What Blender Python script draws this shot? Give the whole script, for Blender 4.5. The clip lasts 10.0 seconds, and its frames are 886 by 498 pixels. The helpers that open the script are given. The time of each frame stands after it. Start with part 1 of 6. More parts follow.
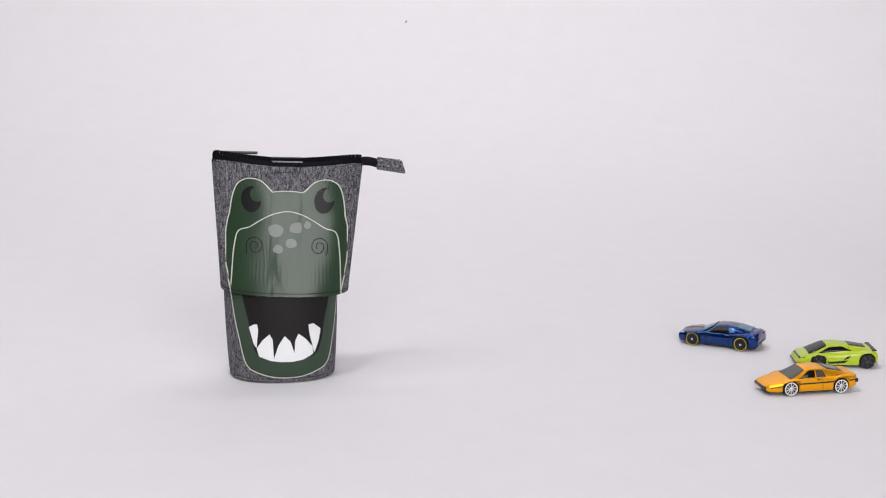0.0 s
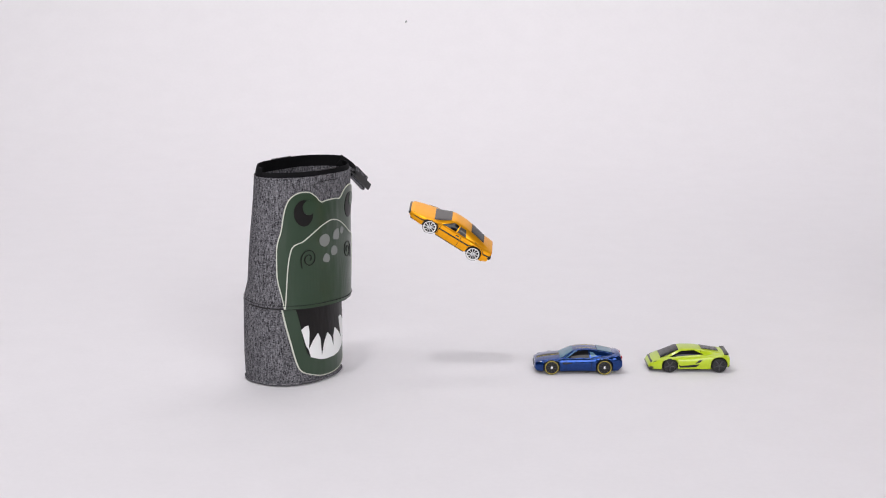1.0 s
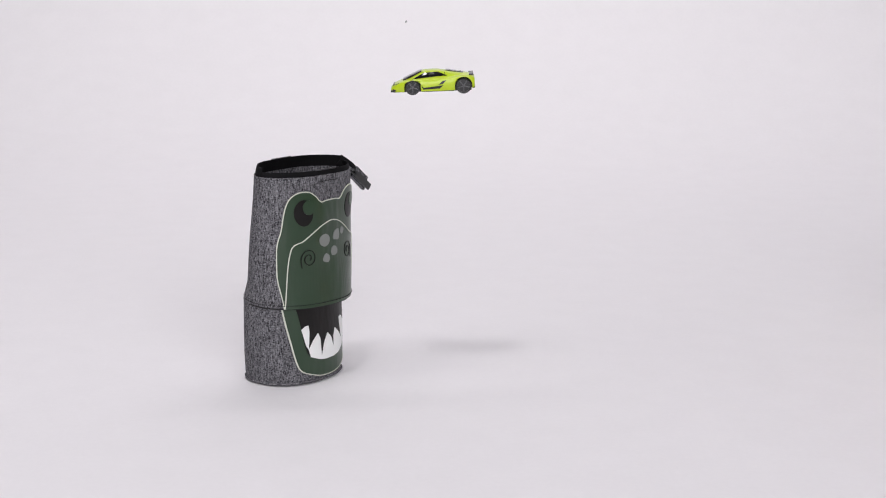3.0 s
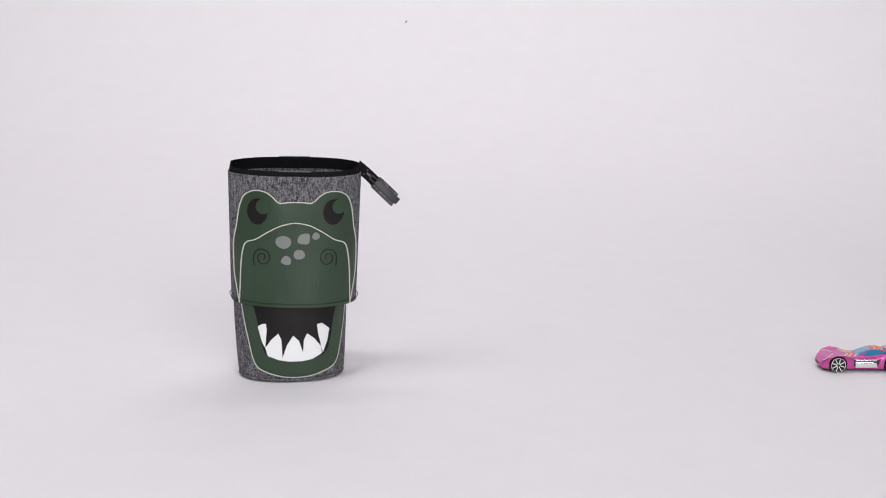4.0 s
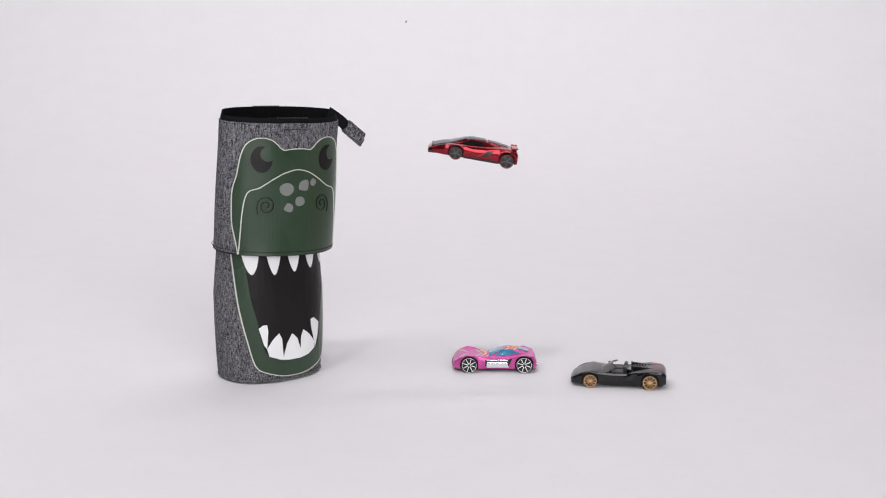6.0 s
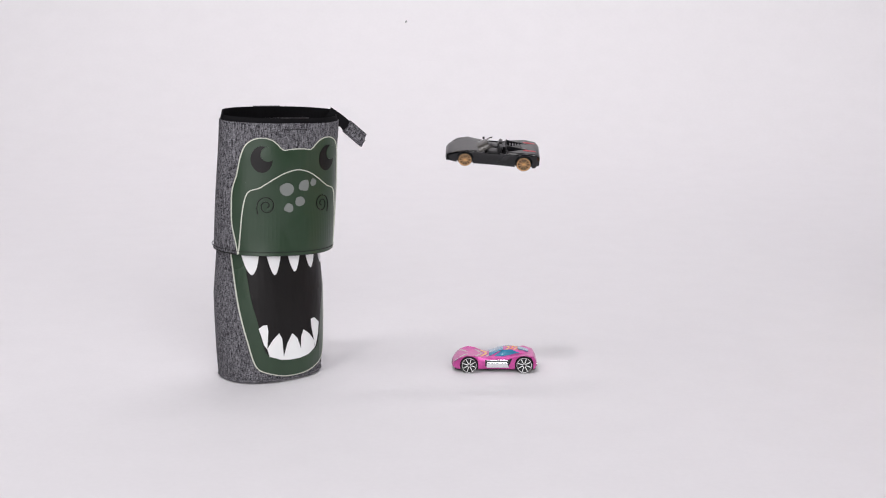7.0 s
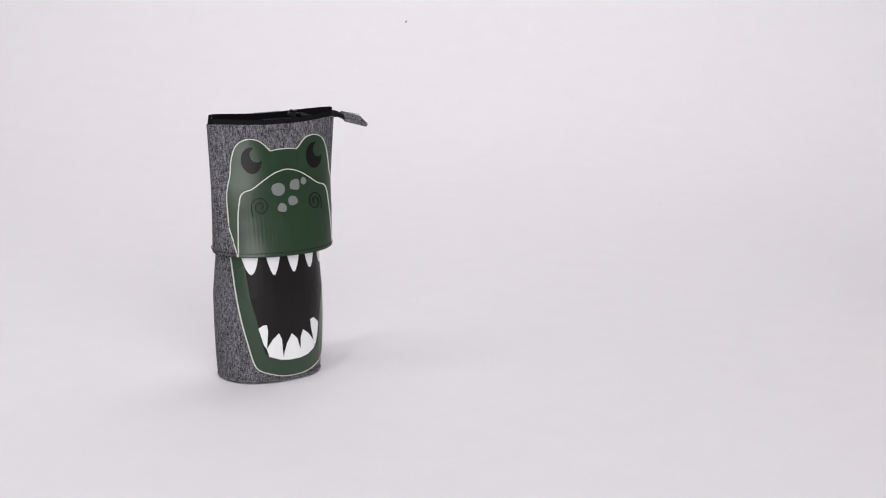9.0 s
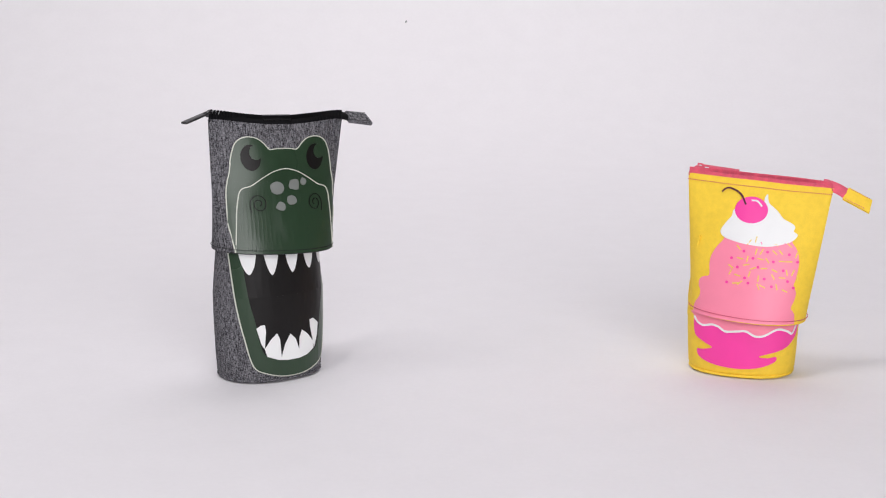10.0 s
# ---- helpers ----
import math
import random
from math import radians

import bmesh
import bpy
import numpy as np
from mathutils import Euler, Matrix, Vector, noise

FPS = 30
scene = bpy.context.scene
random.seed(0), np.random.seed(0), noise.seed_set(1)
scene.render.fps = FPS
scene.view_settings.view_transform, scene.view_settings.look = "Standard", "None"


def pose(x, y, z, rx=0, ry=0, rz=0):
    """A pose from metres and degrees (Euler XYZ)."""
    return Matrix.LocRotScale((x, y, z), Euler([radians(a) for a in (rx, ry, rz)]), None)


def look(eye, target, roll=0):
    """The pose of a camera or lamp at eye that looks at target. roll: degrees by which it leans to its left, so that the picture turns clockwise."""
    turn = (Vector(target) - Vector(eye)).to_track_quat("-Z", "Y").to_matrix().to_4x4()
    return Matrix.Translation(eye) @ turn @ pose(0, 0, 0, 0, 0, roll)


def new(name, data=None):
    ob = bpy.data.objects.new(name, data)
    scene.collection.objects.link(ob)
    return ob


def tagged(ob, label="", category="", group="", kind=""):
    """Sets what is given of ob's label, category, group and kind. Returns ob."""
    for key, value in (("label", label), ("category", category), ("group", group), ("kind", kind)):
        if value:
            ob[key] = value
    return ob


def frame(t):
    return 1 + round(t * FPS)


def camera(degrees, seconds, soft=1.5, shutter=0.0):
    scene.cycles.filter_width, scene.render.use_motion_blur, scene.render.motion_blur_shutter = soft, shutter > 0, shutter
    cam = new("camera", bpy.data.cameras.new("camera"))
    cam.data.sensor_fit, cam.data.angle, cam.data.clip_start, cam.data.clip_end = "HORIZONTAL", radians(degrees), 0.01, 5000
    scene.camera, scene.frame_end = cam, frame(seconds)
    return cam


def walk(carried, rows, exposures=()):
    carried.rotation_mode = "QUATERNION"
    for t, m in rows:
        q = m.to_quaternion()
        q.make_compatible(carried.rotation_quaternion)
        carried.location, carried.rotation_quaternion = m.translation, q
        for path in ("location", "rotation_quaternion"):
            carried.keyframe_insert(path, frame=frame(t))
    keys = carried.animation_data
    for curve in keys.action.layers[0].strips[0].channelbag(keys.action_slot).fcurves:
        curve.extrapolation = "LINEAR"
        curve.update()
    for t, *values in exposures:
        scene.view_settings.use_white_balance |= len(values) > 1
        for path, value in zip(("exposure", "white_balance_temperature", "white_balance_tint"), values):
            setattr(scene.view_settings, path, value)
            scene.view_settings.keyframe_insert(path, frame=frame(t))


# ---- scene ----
# camera: locked off on a tripod
cam = camera(32, 10.0, soft=1.1)
EYE = pose(0, -1.226, 0.3516, 78.4, 0, 0)
# the picture is a touch brighter while cars fly into the case
walk(cam, [(0, EYE), (10, EYE)], [(0, 0), (0.55, 0), (0.75, 0.035), (2.3, 0.035), (2.5, 0), (5.7, 0), (6.7, 0.035), (8.6, 0.035), (9.0, 0), (10, 0)])

# ---- light ----
world = bpy.data.worlds.new("studio_dim")
scene.world = world
world.use_nodes = True
world.node_tree.nodes["Background"].inputs[0].default_value = (0.95, 0.93, 1.0, 1)
world.node_tree.nodes["Background"].inputs[1].default_value = 0.35


def softbox(name, eye, target, sx, sy, watts, colour):
    lamp = bpy.data.lights.new(name, "AREA")
    lamp.shape, lamp.size, lamp.size_y, lamp.energy, lamp.color = "RECTANGLE", sx, sy, watts, colour
    ob = new(name, lamp)
    ob.matrix_world = look(eye, target)
    return ob


softbox("softbox_key", (-0.22, -0.40, 1.6), (-0.05, 0.0, 0), 0.17, 0.17, 4.5, (1.0, 0.98, 1.0))
softbox("softbox_side", (-0.85, -0.42, 1.3), (-0.1, 0.05, 0.05), 0.8, 0.8, 4.7, (1.0, 0.97, 0.98))
softbox("softbox_fill", (0.35, -1.9, 0.85), (0, 0, 0.1), 1.6, 1.2, 29, (1.0, 0.98, 1.0))
# unseen lamp added only to brighten the paper at the back
softbox("softbox_wall", (0.1, 0.8, 2.2), (0.0, 1.7, 1.5), 2.4, 0.8, 33, (1.0, 0.97, 0.97))


# ---- materials ----
def material(name, colour, rough=0.5, metal=0.0, coat=0.0, spec=0.5):
    m = bpy.data.materials.new(name)
    m.use_nodes = True
    b = m.node_tree.nodes["Principled BSDF"]
    b.inputs["Base Color"].default_value = (*colour, 1)
    b.inputs["Roughness"].default_value = rough
    b.inputs["Metallic"].default_value = metal
    b.inputs["Coat Weight"].default_value = coat
    b.inputs["Coat Roughness"].default_value = 0.06
    b.inputs["Specular IOR Level"].default_value = spec
    return m


def noisy(m, scale, amount, bump=0.0, stretch=(1, 1, 1), detail=4, rough_amount=0.0, distance=0.001):
    """Two-scale colour variation and relief, in object space."""
    nt = m.node_tree
    b = nt.nodes["Principled BSDF"]
    tc = nt.nodes.new("ShaderNodeTexCoord")
    mp = nt.nodes.new("ShaderNodeMapping")
    mp.inputs["Scale"].default_value = stretch
    nt.links.new(tc.outputs["Object"], mp.inputs[0])
    n1 = nt.nodes.new("ShaderNodeTexNoise")
    n1.inputs["Scale"].default_value, n1.inputs["Detail"].default_value = scale, detail
    n2 = nt.nodes.new("ShaderNodeTexNoise")
    n2.inputs["Scale"].default_value, n2.inputs["Detail"].default_value = scale * 0.13, 2
    nt.links.new(mp.outputs[0], n1.inputs["Vector"])
    nt.links.new(tc.outputs["Object"], n2.inputs["Vector"])
    add = nt.nodes.new("ShaderNodeMath")
    add.operation = "ADD"
    nt.links.new(n1.outputs[0], add.inputs[0])
    nt.links.new(n2.outputs[0], add.inputs[1])
    rng = nt.nodes.new("ShaderNodeMapRange")
    rng.inputs[1].default_value, rng.inputs[2].default_value = 0.7, 1.3
    rng.inputs[3].default_value, rng.inputs[4].default_value = 1 - amount, 1 + amount
    nt.links.new(add.outputs[0], rng.inputs[0])
    mul = nt.nodes.new("ShaderNodeVectorMath")
    mul.operation = "SCALE"
    mul.inputs[0].default_value = b.inputs["Base Color"].default_value[:3]
    nt.links.new(rng.outputs[0], mul.inputs["Scale"])
    nt.links.new(mul.outputs[0], b.inputs["Base Color"])
    if bump:
        bp = nt.nodes.new("ShaderNodeBump")
        bp.inputs["Strength"].default_value, bp.inputs["Distance"].default_value = bump, distance
        nt.links.new(n1.outputs[0], bp.inputs["Height"])
        nt.links.new(bp.outputs[0], b.inputs["Normal"])
    if rough_amount:
        r = nt.nodes.new("ShaderNodeMapRange")
        r0 = b.inputs["Roughness"].default_value
        r.inputs[3].default_value, r.inputs[4].default_value = r0 - rough_amount, r0 + rough_amount
        nt.links.new(n2.outputs[0], r.inputs[0])
        nt.links.new(r.outputs[0], b.inputs["Roughness"])
    return m


def denim(name, dark, light):
    """Grey melange twill: pale and dark threads running up and across."""
    m = material(name, dark, 0.85, spec=0.25)
    nt = m.node_tree
    b = nt.nodes["Principled BSDF"]
    tc = nt.nodes.new("ShaderNodeTexCoord")
    # every piece of cloth is cut from another place
    info = nt.nodes.new("ShaderNodeObjectInfo")
    away = nt.nodes.new("ShaderNodeVectorMath")
    away.operation = "MULTIPLY_ADD"
    away.inputs[1].default_value = (0.9, 0.7, 0.5)
    nt.links.new(info.outputs["Random"], away.inputs[0])
    nt.links.new(tc.outputs["Object"], away.inputs[2])
    outs = []
    for sc in ((1900, 1900, 300), (520, 520, 2100), (620, 620, 80)):
        mp = nt.nodes.new("ShaderNodeMapping")
        mp.inputs["Scale"].default_value = sc
        n = nt.nodes.new("ShaderNodeTexNoise")
        n.inputs["Scale"].default_value, n.inputs["Detail"].default_value = 1.0, 3
        nt.links.new(away.outputs[0], mp.inputs[0])
        nt.links.new(mp.outputs[0], n.inputs["Vector"])
        outs.append(n.outputs[0])
    a = nt.nodes.new("ShaderNodeMath")
    a.operation = "ADD"
    nt.links.new(outs[0], a.inputs[0])
    nt.links.new(outs[1], a.inputs[1])
    c = nt.nodes.new("ShaderNodeMath")
    c.operation = "ADD"
    slub = nt.nodes.new("ShaderNodeMath")
    slub.operation = "MULTIPLY"
    slub.inputs[1].default_value = 0.30
    nt.links.new(outs[2], slub.inputs[0])
    nt.links.new(a.outputs[0], c.inputs[0])
    nt.links.new(slub.outputs[0], c.inputs[1])
    ramp = nt.nodes.new("ShaderNodeMapRange")
    ramp.inputs[1].default_value, ramp.inputs[2].default_value = 0.99, 1.42
    nt.links.new(c.outputs[0], ramp.inputs[0])
    mix = nt.nodes.new("ShaderNodeMix")
    mix.data_type = "RGBA"
    mix.inputs[6].default_value, mix.inputs[7].default_value = (*dark, 1), (*light, 1)
    nt.links.new(ramp.outputs[0], mix.inputs[0])
    nt.links.new(mix.outputs[2], b.inputs["Base Color"])
    bp = nt.nodes.new("ShaderNodeBump")
    bp.inputs["Strength"].default_value, bp.inputs["Distance"].default_value = 0.5, 0.0004
    nt.links.new(a.outputs[0], bp.inputs["Height"])
    nt.links.new(bp.outputs[0], b.inputs["Normal"])
    return m


def flake(name, colour, rough=0.3, metal=0.6, coat=0.12):
    """Metallic toy-car enamel under clear lacquer."""
    m = material(name, colour, rough, metal, coat=coat)
    return noisy(m, 2500, 0.18, 0.04, distance=0.0002)


PAPER = noisy(material("white_paper", (0.80, 0.785, 0.815), 0.75, spec=0.25), 220, 0.012, 0.08, distance=0.0004)
WALL = noisy(material("grey_wall", (0.16, 0.155, 0.16), 0.8), 12, 0.03, 0.1)
DENIM = denim("grey_denim", (0.016, 0.016, 0.019), (0.29, 0.285, 0.31))
GREEN = noisy(material("green_vinyl", (0.023, 0.049, 0.025), 0.29, spec=0.5), 45, 0.08, 0.35, (1.6, 1.6, 0.5), 2, 0.07, 0.004)
CREAM = material("cream_print", (0.60, 0.62, 0.54), 0.45)
INK = noisy(material("black_print", (0.008, 0.007, 0.007), 0.40, spec=0.25), 60, 0.1, 0.25, (1.6, 1.6, 0.5), 2, 0.05, 0.003)
SPOT = material("grey_print", (0.20, 0.215, 0.205), 0.4)
TOOTH = noisy(material("white_print", (0.85, 0.86, 0.86), 0.4), 60, 0.02, 0.1, distance=0.002)
TAPE = noisy(material("black_zip_tape", (0.006, 0.006, 0.007), 0.8, spec=0.12), 1500, 0.3, 0.3, distance=0.0003)
LINING = noisy(material("black_lining", (0.030, 0.030, 0.033), 0.6), 400, 0.2, 0.2)
STITCH = material("dark_thread", (0.012, 0.012, 0.013), 0.8)
GUN = material("gunmetal", (0.10, 0.10, 0.105), 0.32, 0.9)
DARKZIP = noisy(material("dark_puller", (0.022, 0.022, 0.024), 0.45), 600, 0.2, 0.1)
RUBBER = noisy(material("black_tyre", (0.012, 0.012, 0.012), 0.5), 900, 0.2, 0.1)
BLACK = material("black_plastic", (0.010, 0.010, 0.011), 0.35)
CHROME = material("chrome", (0.85, 0.86, 0.88), 0.14, 1.0)
WHITERIM = material("silver_white_rim", (0.88, 0.88, 0.88), 0.3, 0.1)
GOLD = material("gold_rim", (0.85, 0.50, 0.22), 0.32, 0.6)
YELLOWLINE = material("yellow_rim_line", (0.62, 0.50, 0.07), 0.4)
REDLINE = material("red_rim_line", (0.40, 0.015, 0.03), 0.4)
ORANGE = noisy(material("orange_enamel", (0.95, 0.41, 0.008), 0.3, 0.6, coat=0.0, spec=0.3), 2500, 0.08, 0.02)
BLUE = flake("blue_enamel", (0.005, 0.040, 0.19), 0.17, 0.8, 0.35)
LIME = noisy(material("lime_enamel", (0.46, 0.60, 0.010), 0.3, 0.0, coat=0.3), 2500, 0.06, 0.02)
PINK = flake("pink_enamel", (0.60, 0.085, 0.35), 0.28, 0.5)
RED = flake("red_enamel", (0.24, 0.006, 0.014), 0.17, 0.8, 0.35)
ONYX = material("black_enamel", (0.005, 0.005, 0.006), 0.05, 0.0, coat=0.12, spec=0.4)
SMOKE = material("smoked_glass", (0.008, 0.008, 0.009), 0.07, 0.0, spec=0.28)
CLEAR = material("tinted_clear_glass", (0.075, 0.07, 0.065), 0.1, 0.0, spec=0.35)
ICEGLASS = material("pale_blue_glass", (0.10, 0.20, 0.28), 0.1, 0.0, spec=0.4)
AQUA = material("aqua_glass", (0.03, 0.22, 0.38), 0.08, 0.0, coat=1.0)
CANARY = noisy(material("yellow_cloth", (0.93, 0.64, 0.055), 0.7, spec=0.3), 1400, 0.06, 0.2, distance=0.0003)
ROSE = noisy(material("pink_zip_tape", (0.72, 0.10, 0.17), 0.7), 1500, 0.2, 0.3, distance=0.0003)
CANDY = noisy(material("pink_print", (0.97, 0.27, 0.40), 0.45), 60, 0.03, 0.1, distance=0.002)
HOT = noisy(material("magenta_print", (0.93, 0.05, 0.37), 0.42), 60, 0.03, 0.1, distance=0.002)
PLUM = material("dark_plum_print", (0.10, 0.012, 0.03), 0.45)
SPRINKLE = material("yellow_print", (0.92, 0.66, 0.09), 0.45)
ROSETTE = material("pink_thread", (0.60, 0.10, 0.16), 0.8)
DUST = material("grey_dust", (0.50, 0.49, 0.50), 0.9)

# ---- mesh helpers ----
def part(name, bm, mat, parent=None, label="", smooth=30):
    """Links a bmesh as one mesh object under a thing or a part."""
    me = bpy.data.meshes.new(name)
    bm.to_mesh(me)
    bm.free()
    me.materials.append(mat)
    if smooth:
        me.shade_smooth()
        me.set_sharp_from_angle(angle=radians(smooth))
    ob = new(name, me)
    ob.parent = parent
    return tagged(ob, label)


def grid(rows, closed=False):
    """A bmesh skin over rows of points."""
    bm = bmesh.new()
    vs = [[bm.verts.new(p) for p in r] for r in rows]
    n = len(rows[0])
    for a, b in zip(vs, vs[1:]):
        for j in range(n if closed else n - 1):
            k = (j + 1) % n
            bm.faces.new((a[j], a[k], b[k], b[j]))
    return bm


def cap(bm, ring):
    bm.verts.ensure_lookup_table()
    bm.faces.new([bm.verts[i] for i in ring])


def thicken(bm, d):
    bmesh.ops.recalc_face_normals(bm, faces=bm.faces)
    bmesh.ops.solidify(bm, geom=bm.faces[:], thickness=d)
    return bm


def block(sx, sy, sz, at=(0, 0, 0), bevel=0.0, bm=None):
    """A bevelled box, its centre at the given place."""
    bm = bm or bmesh.new()
    g = bmesh.ops.create_cube(bm, size=1.0, matrix=Matrix.Translation(at) @ Matrix.Diagonal((sx, sy, sz, 1)))
    if bevel:
        es = list({e for v in g["verts"] for e in v.link_edges})
        bmesh.ops.bevel(bm, geom=es, offset=bevel, segments=2, affect="EDGES", profile=0.6)
    return bm


def turned(profile, n=28):
    """A solid of revolution about the y axis; profile: (radius, y)."""
    bm = grid([[(r * math.cos(2 * math.pi * i / n), y, r * math.sin(2 * math.pi * i / n)) for i in range(n)] for r, y in profile], True)
    bmesh.ops.recalc_face_normals(bm, faces=bm.faces)
    return bm


def tube(points, r, n=6):
    """A round cord along the points."""
    rows = []
    for i, p in enumerate(points):
        d = (Vector(points[min(i + 1, len(points) - 1)]) - Vector(points[max(i - 1, 0)])).normalized()
        u = d.cross(Vector((0.13, 0.9, 0.41))).normalized()
        w = d.cross(u)
        rows.append([Vector(p) + (u * math.cos(2 * math.pi * k / n) + w * math.sin(2 * math.pi * k / n)) * r for k in range(n)])
    bm = grid(rows, True)
    bmesh.ops.recalc_face_normals(bm, faces=bm.faces)
    return bm


def smooth_line(pts, n=6, closed=False):
    """Catmull-Rom through the points."""
    out, m = [], len(pts)
    for i in range(m if closed else m - 1):
        if closed:
            p0, p1, p2, p3 = (pts[(i + k) % m] for k in (-1, 0, 1, 2))
        else:
            p0, p1, p2, p3 = pts[max(i - 1, 0)], pts[i], pts[i + 1], pts[min(i + 2, m - 1)]
        for k in range(n):
            t = k / n
            out.append(tuple(0.5 * (2 * b + (c - a) * t + (2 * a - 5 * b + 4 * c - d) * t * t + (3 * b - a - 3 * c + d) * t ** 3)
                             for a, b, c, d in zip(p0, p1, p2, p3)))
    if not closed:
        out.append(tuple(pts[-1]))
    return out

# ---- the studio: one paper sweep, closed in by an added dim room ----
def studio():
    prof = [(-2.4, 0.0), (1.0, 0.0)]
    for i in range(1, 17):
        a = math.pi / 2 * i / 16
        prof.append((1.0 + 0.7 * math.sin(a), 0.7 - 0.7 * math.cos(a)))
    prof.append((1.7, 2.4))
    bm = grid([[(-2.6, y, z), (2.6, y, z)] for y, z in prof])
    bmesh.ops.recalc_face_normals(bm, faces=bm.faces)
    me = part("backdrop", bm, PAPER, smooth=60)
    tagged(me, "seamless white paper sweep curving from table to wall", "backdrop", kind="structure")
    # unseen dark walls and ceiling, added to keep reflections dark and deepen contrast
    for name, size, at in (("wall_west", (0.1, 4.6, 2.6), (-2.75, -0.4, 1.25)), ("wall_east", (0.1, 4.6, 2.6), (2.75, -0.4, 1.25)),
                           ("wall_south", (5.6, 0.1, 2.6), (0, -2.75, 1.25)), ("ceiling", (5.6, 4.7, 0.1), (0, -0.4, 2.65))):
        tagged(part(name, block(*size, at), WALL, smooth=0), "unseen dark grey enclosure surface, added to darken reflections", name.split("_")[0], kind="structure")


studio()


def speck():
    """A fleck of dust stuck to the paper."""
    bm = bmesh.new()
    bmesh.ops.create_icosphere(bm, subdivisions=2, radius=0.0022, matrix=Matrix.Diagonal((0.8, 0.5, 1.3, 1)))
    ob = part("dust_speck", bm, DUST)
    ob.matrix_basis = pose(-0.064, 1.478, 0.1992, 45, 0, 20)
    tagged(ob, "tiny grey dust speck on the white paper", "dust speck")


speck()

# ---- standing pencil cases ----
H = 0.1030          # height of the upper sleeve
BODY_Z = [0.0, 0.002, 0.006, 0.02, 0.045, 0.07, 0.10, 0.13]
BODY_A = [0.0396, 0.0418, 0.0428, 0.0438, 0.0450, 0.0456, 0.0452, 0.0448]
SHIFT = 0.0055     # the print sits a little off the middle
BODY_B = [0.0300, 0.0320, 0.0328, 0.0328, 0.0315, 0.0300, 0.0297, 0.0295]
POWER = 2.3
BODY_SHIFT = [SHIFT * 0.75]


def oval(a, b, ang, power=POWER):
    c, s = math.cos(ang), math.sin(ang)
    return (a * math.copysign(abs(c) ** (2 / power), c), b * math.copysign(abs(s) ** (2 / power), s))


def wrap(a, b, power, x):
    """The place on the front of an oval for a print at x: straight on in the middle, along the cloth towards the sides."""
    knee = 0.72 * a
    if abs(x) <= knee:
        return x, -b * (1 - (abs(x) / a) ** power) ** (1 / power)
    left = (abs(x) - knee) * 1.25
    u, px, py = 0.72, knee, -b * (1 - 0.72 ** power) ** (1 / power)
    for i in range(1, 41):
        # walk down the side in small steps until the length is used up
        ang = math.acos(0.72 ** (power / 2)) * (1 - i / 40)
        qx, qy = oval(a, b, ang, power)
        d = math.hypot(qx - px, -qy - py)
        if d >= left:
            f = left / d
            return math.copysign(px + (qx - px) * f, x), py + (-qy - py) * f
        left, px, py = left - d, qx, -qy
    return math.copysign(px, x), py


def body_point(x, z, lift):
    """The place on the front of the lower body at x and height z."""
    a, b = np.interp(z, BODY_Z, BODY_A), np.interp(z, BODY_Z, BODY_B)
    qx, qy = wrap(a + lift, b + lift, POWER, x + BODY_SHIFT[0])
    return (qx, qy, z)


COLLAR_TOP = 0.120
DRAW_IN = [0.06]


def collar_size(z):
    """The body's soft upper edge draws in a little towards its top."""
    d = max(0.0, z - 0.070)
    return np.interp(z, BODY_Z, BODY_A) - DRAW_IN[0] * d, np.interp(z, BODY_Z, BODY_B) - 0.06 * d


CURVES = {}


def half_oval(a, b, power):
    """The front half of an oval from its left end to its right end, by even lengths: u from -1 to 1, x, y and half its length."""
    key = (round(a, 5), round(b, 5), power)
    if key not in CURVES:
        pts = np.array([oval(a, b, math.pi * (1 + i / 600), power) for i in range(601)])
        run = np.concatenate([[0], np.cumsum(np.hypot(*np.diff(pts, axis=0).T))])
        CURVES[key] = run / run[-1] * 2 - 1, pts[:, 0], pts[:, 1], run[-1] / 2
    return CURVES[key]


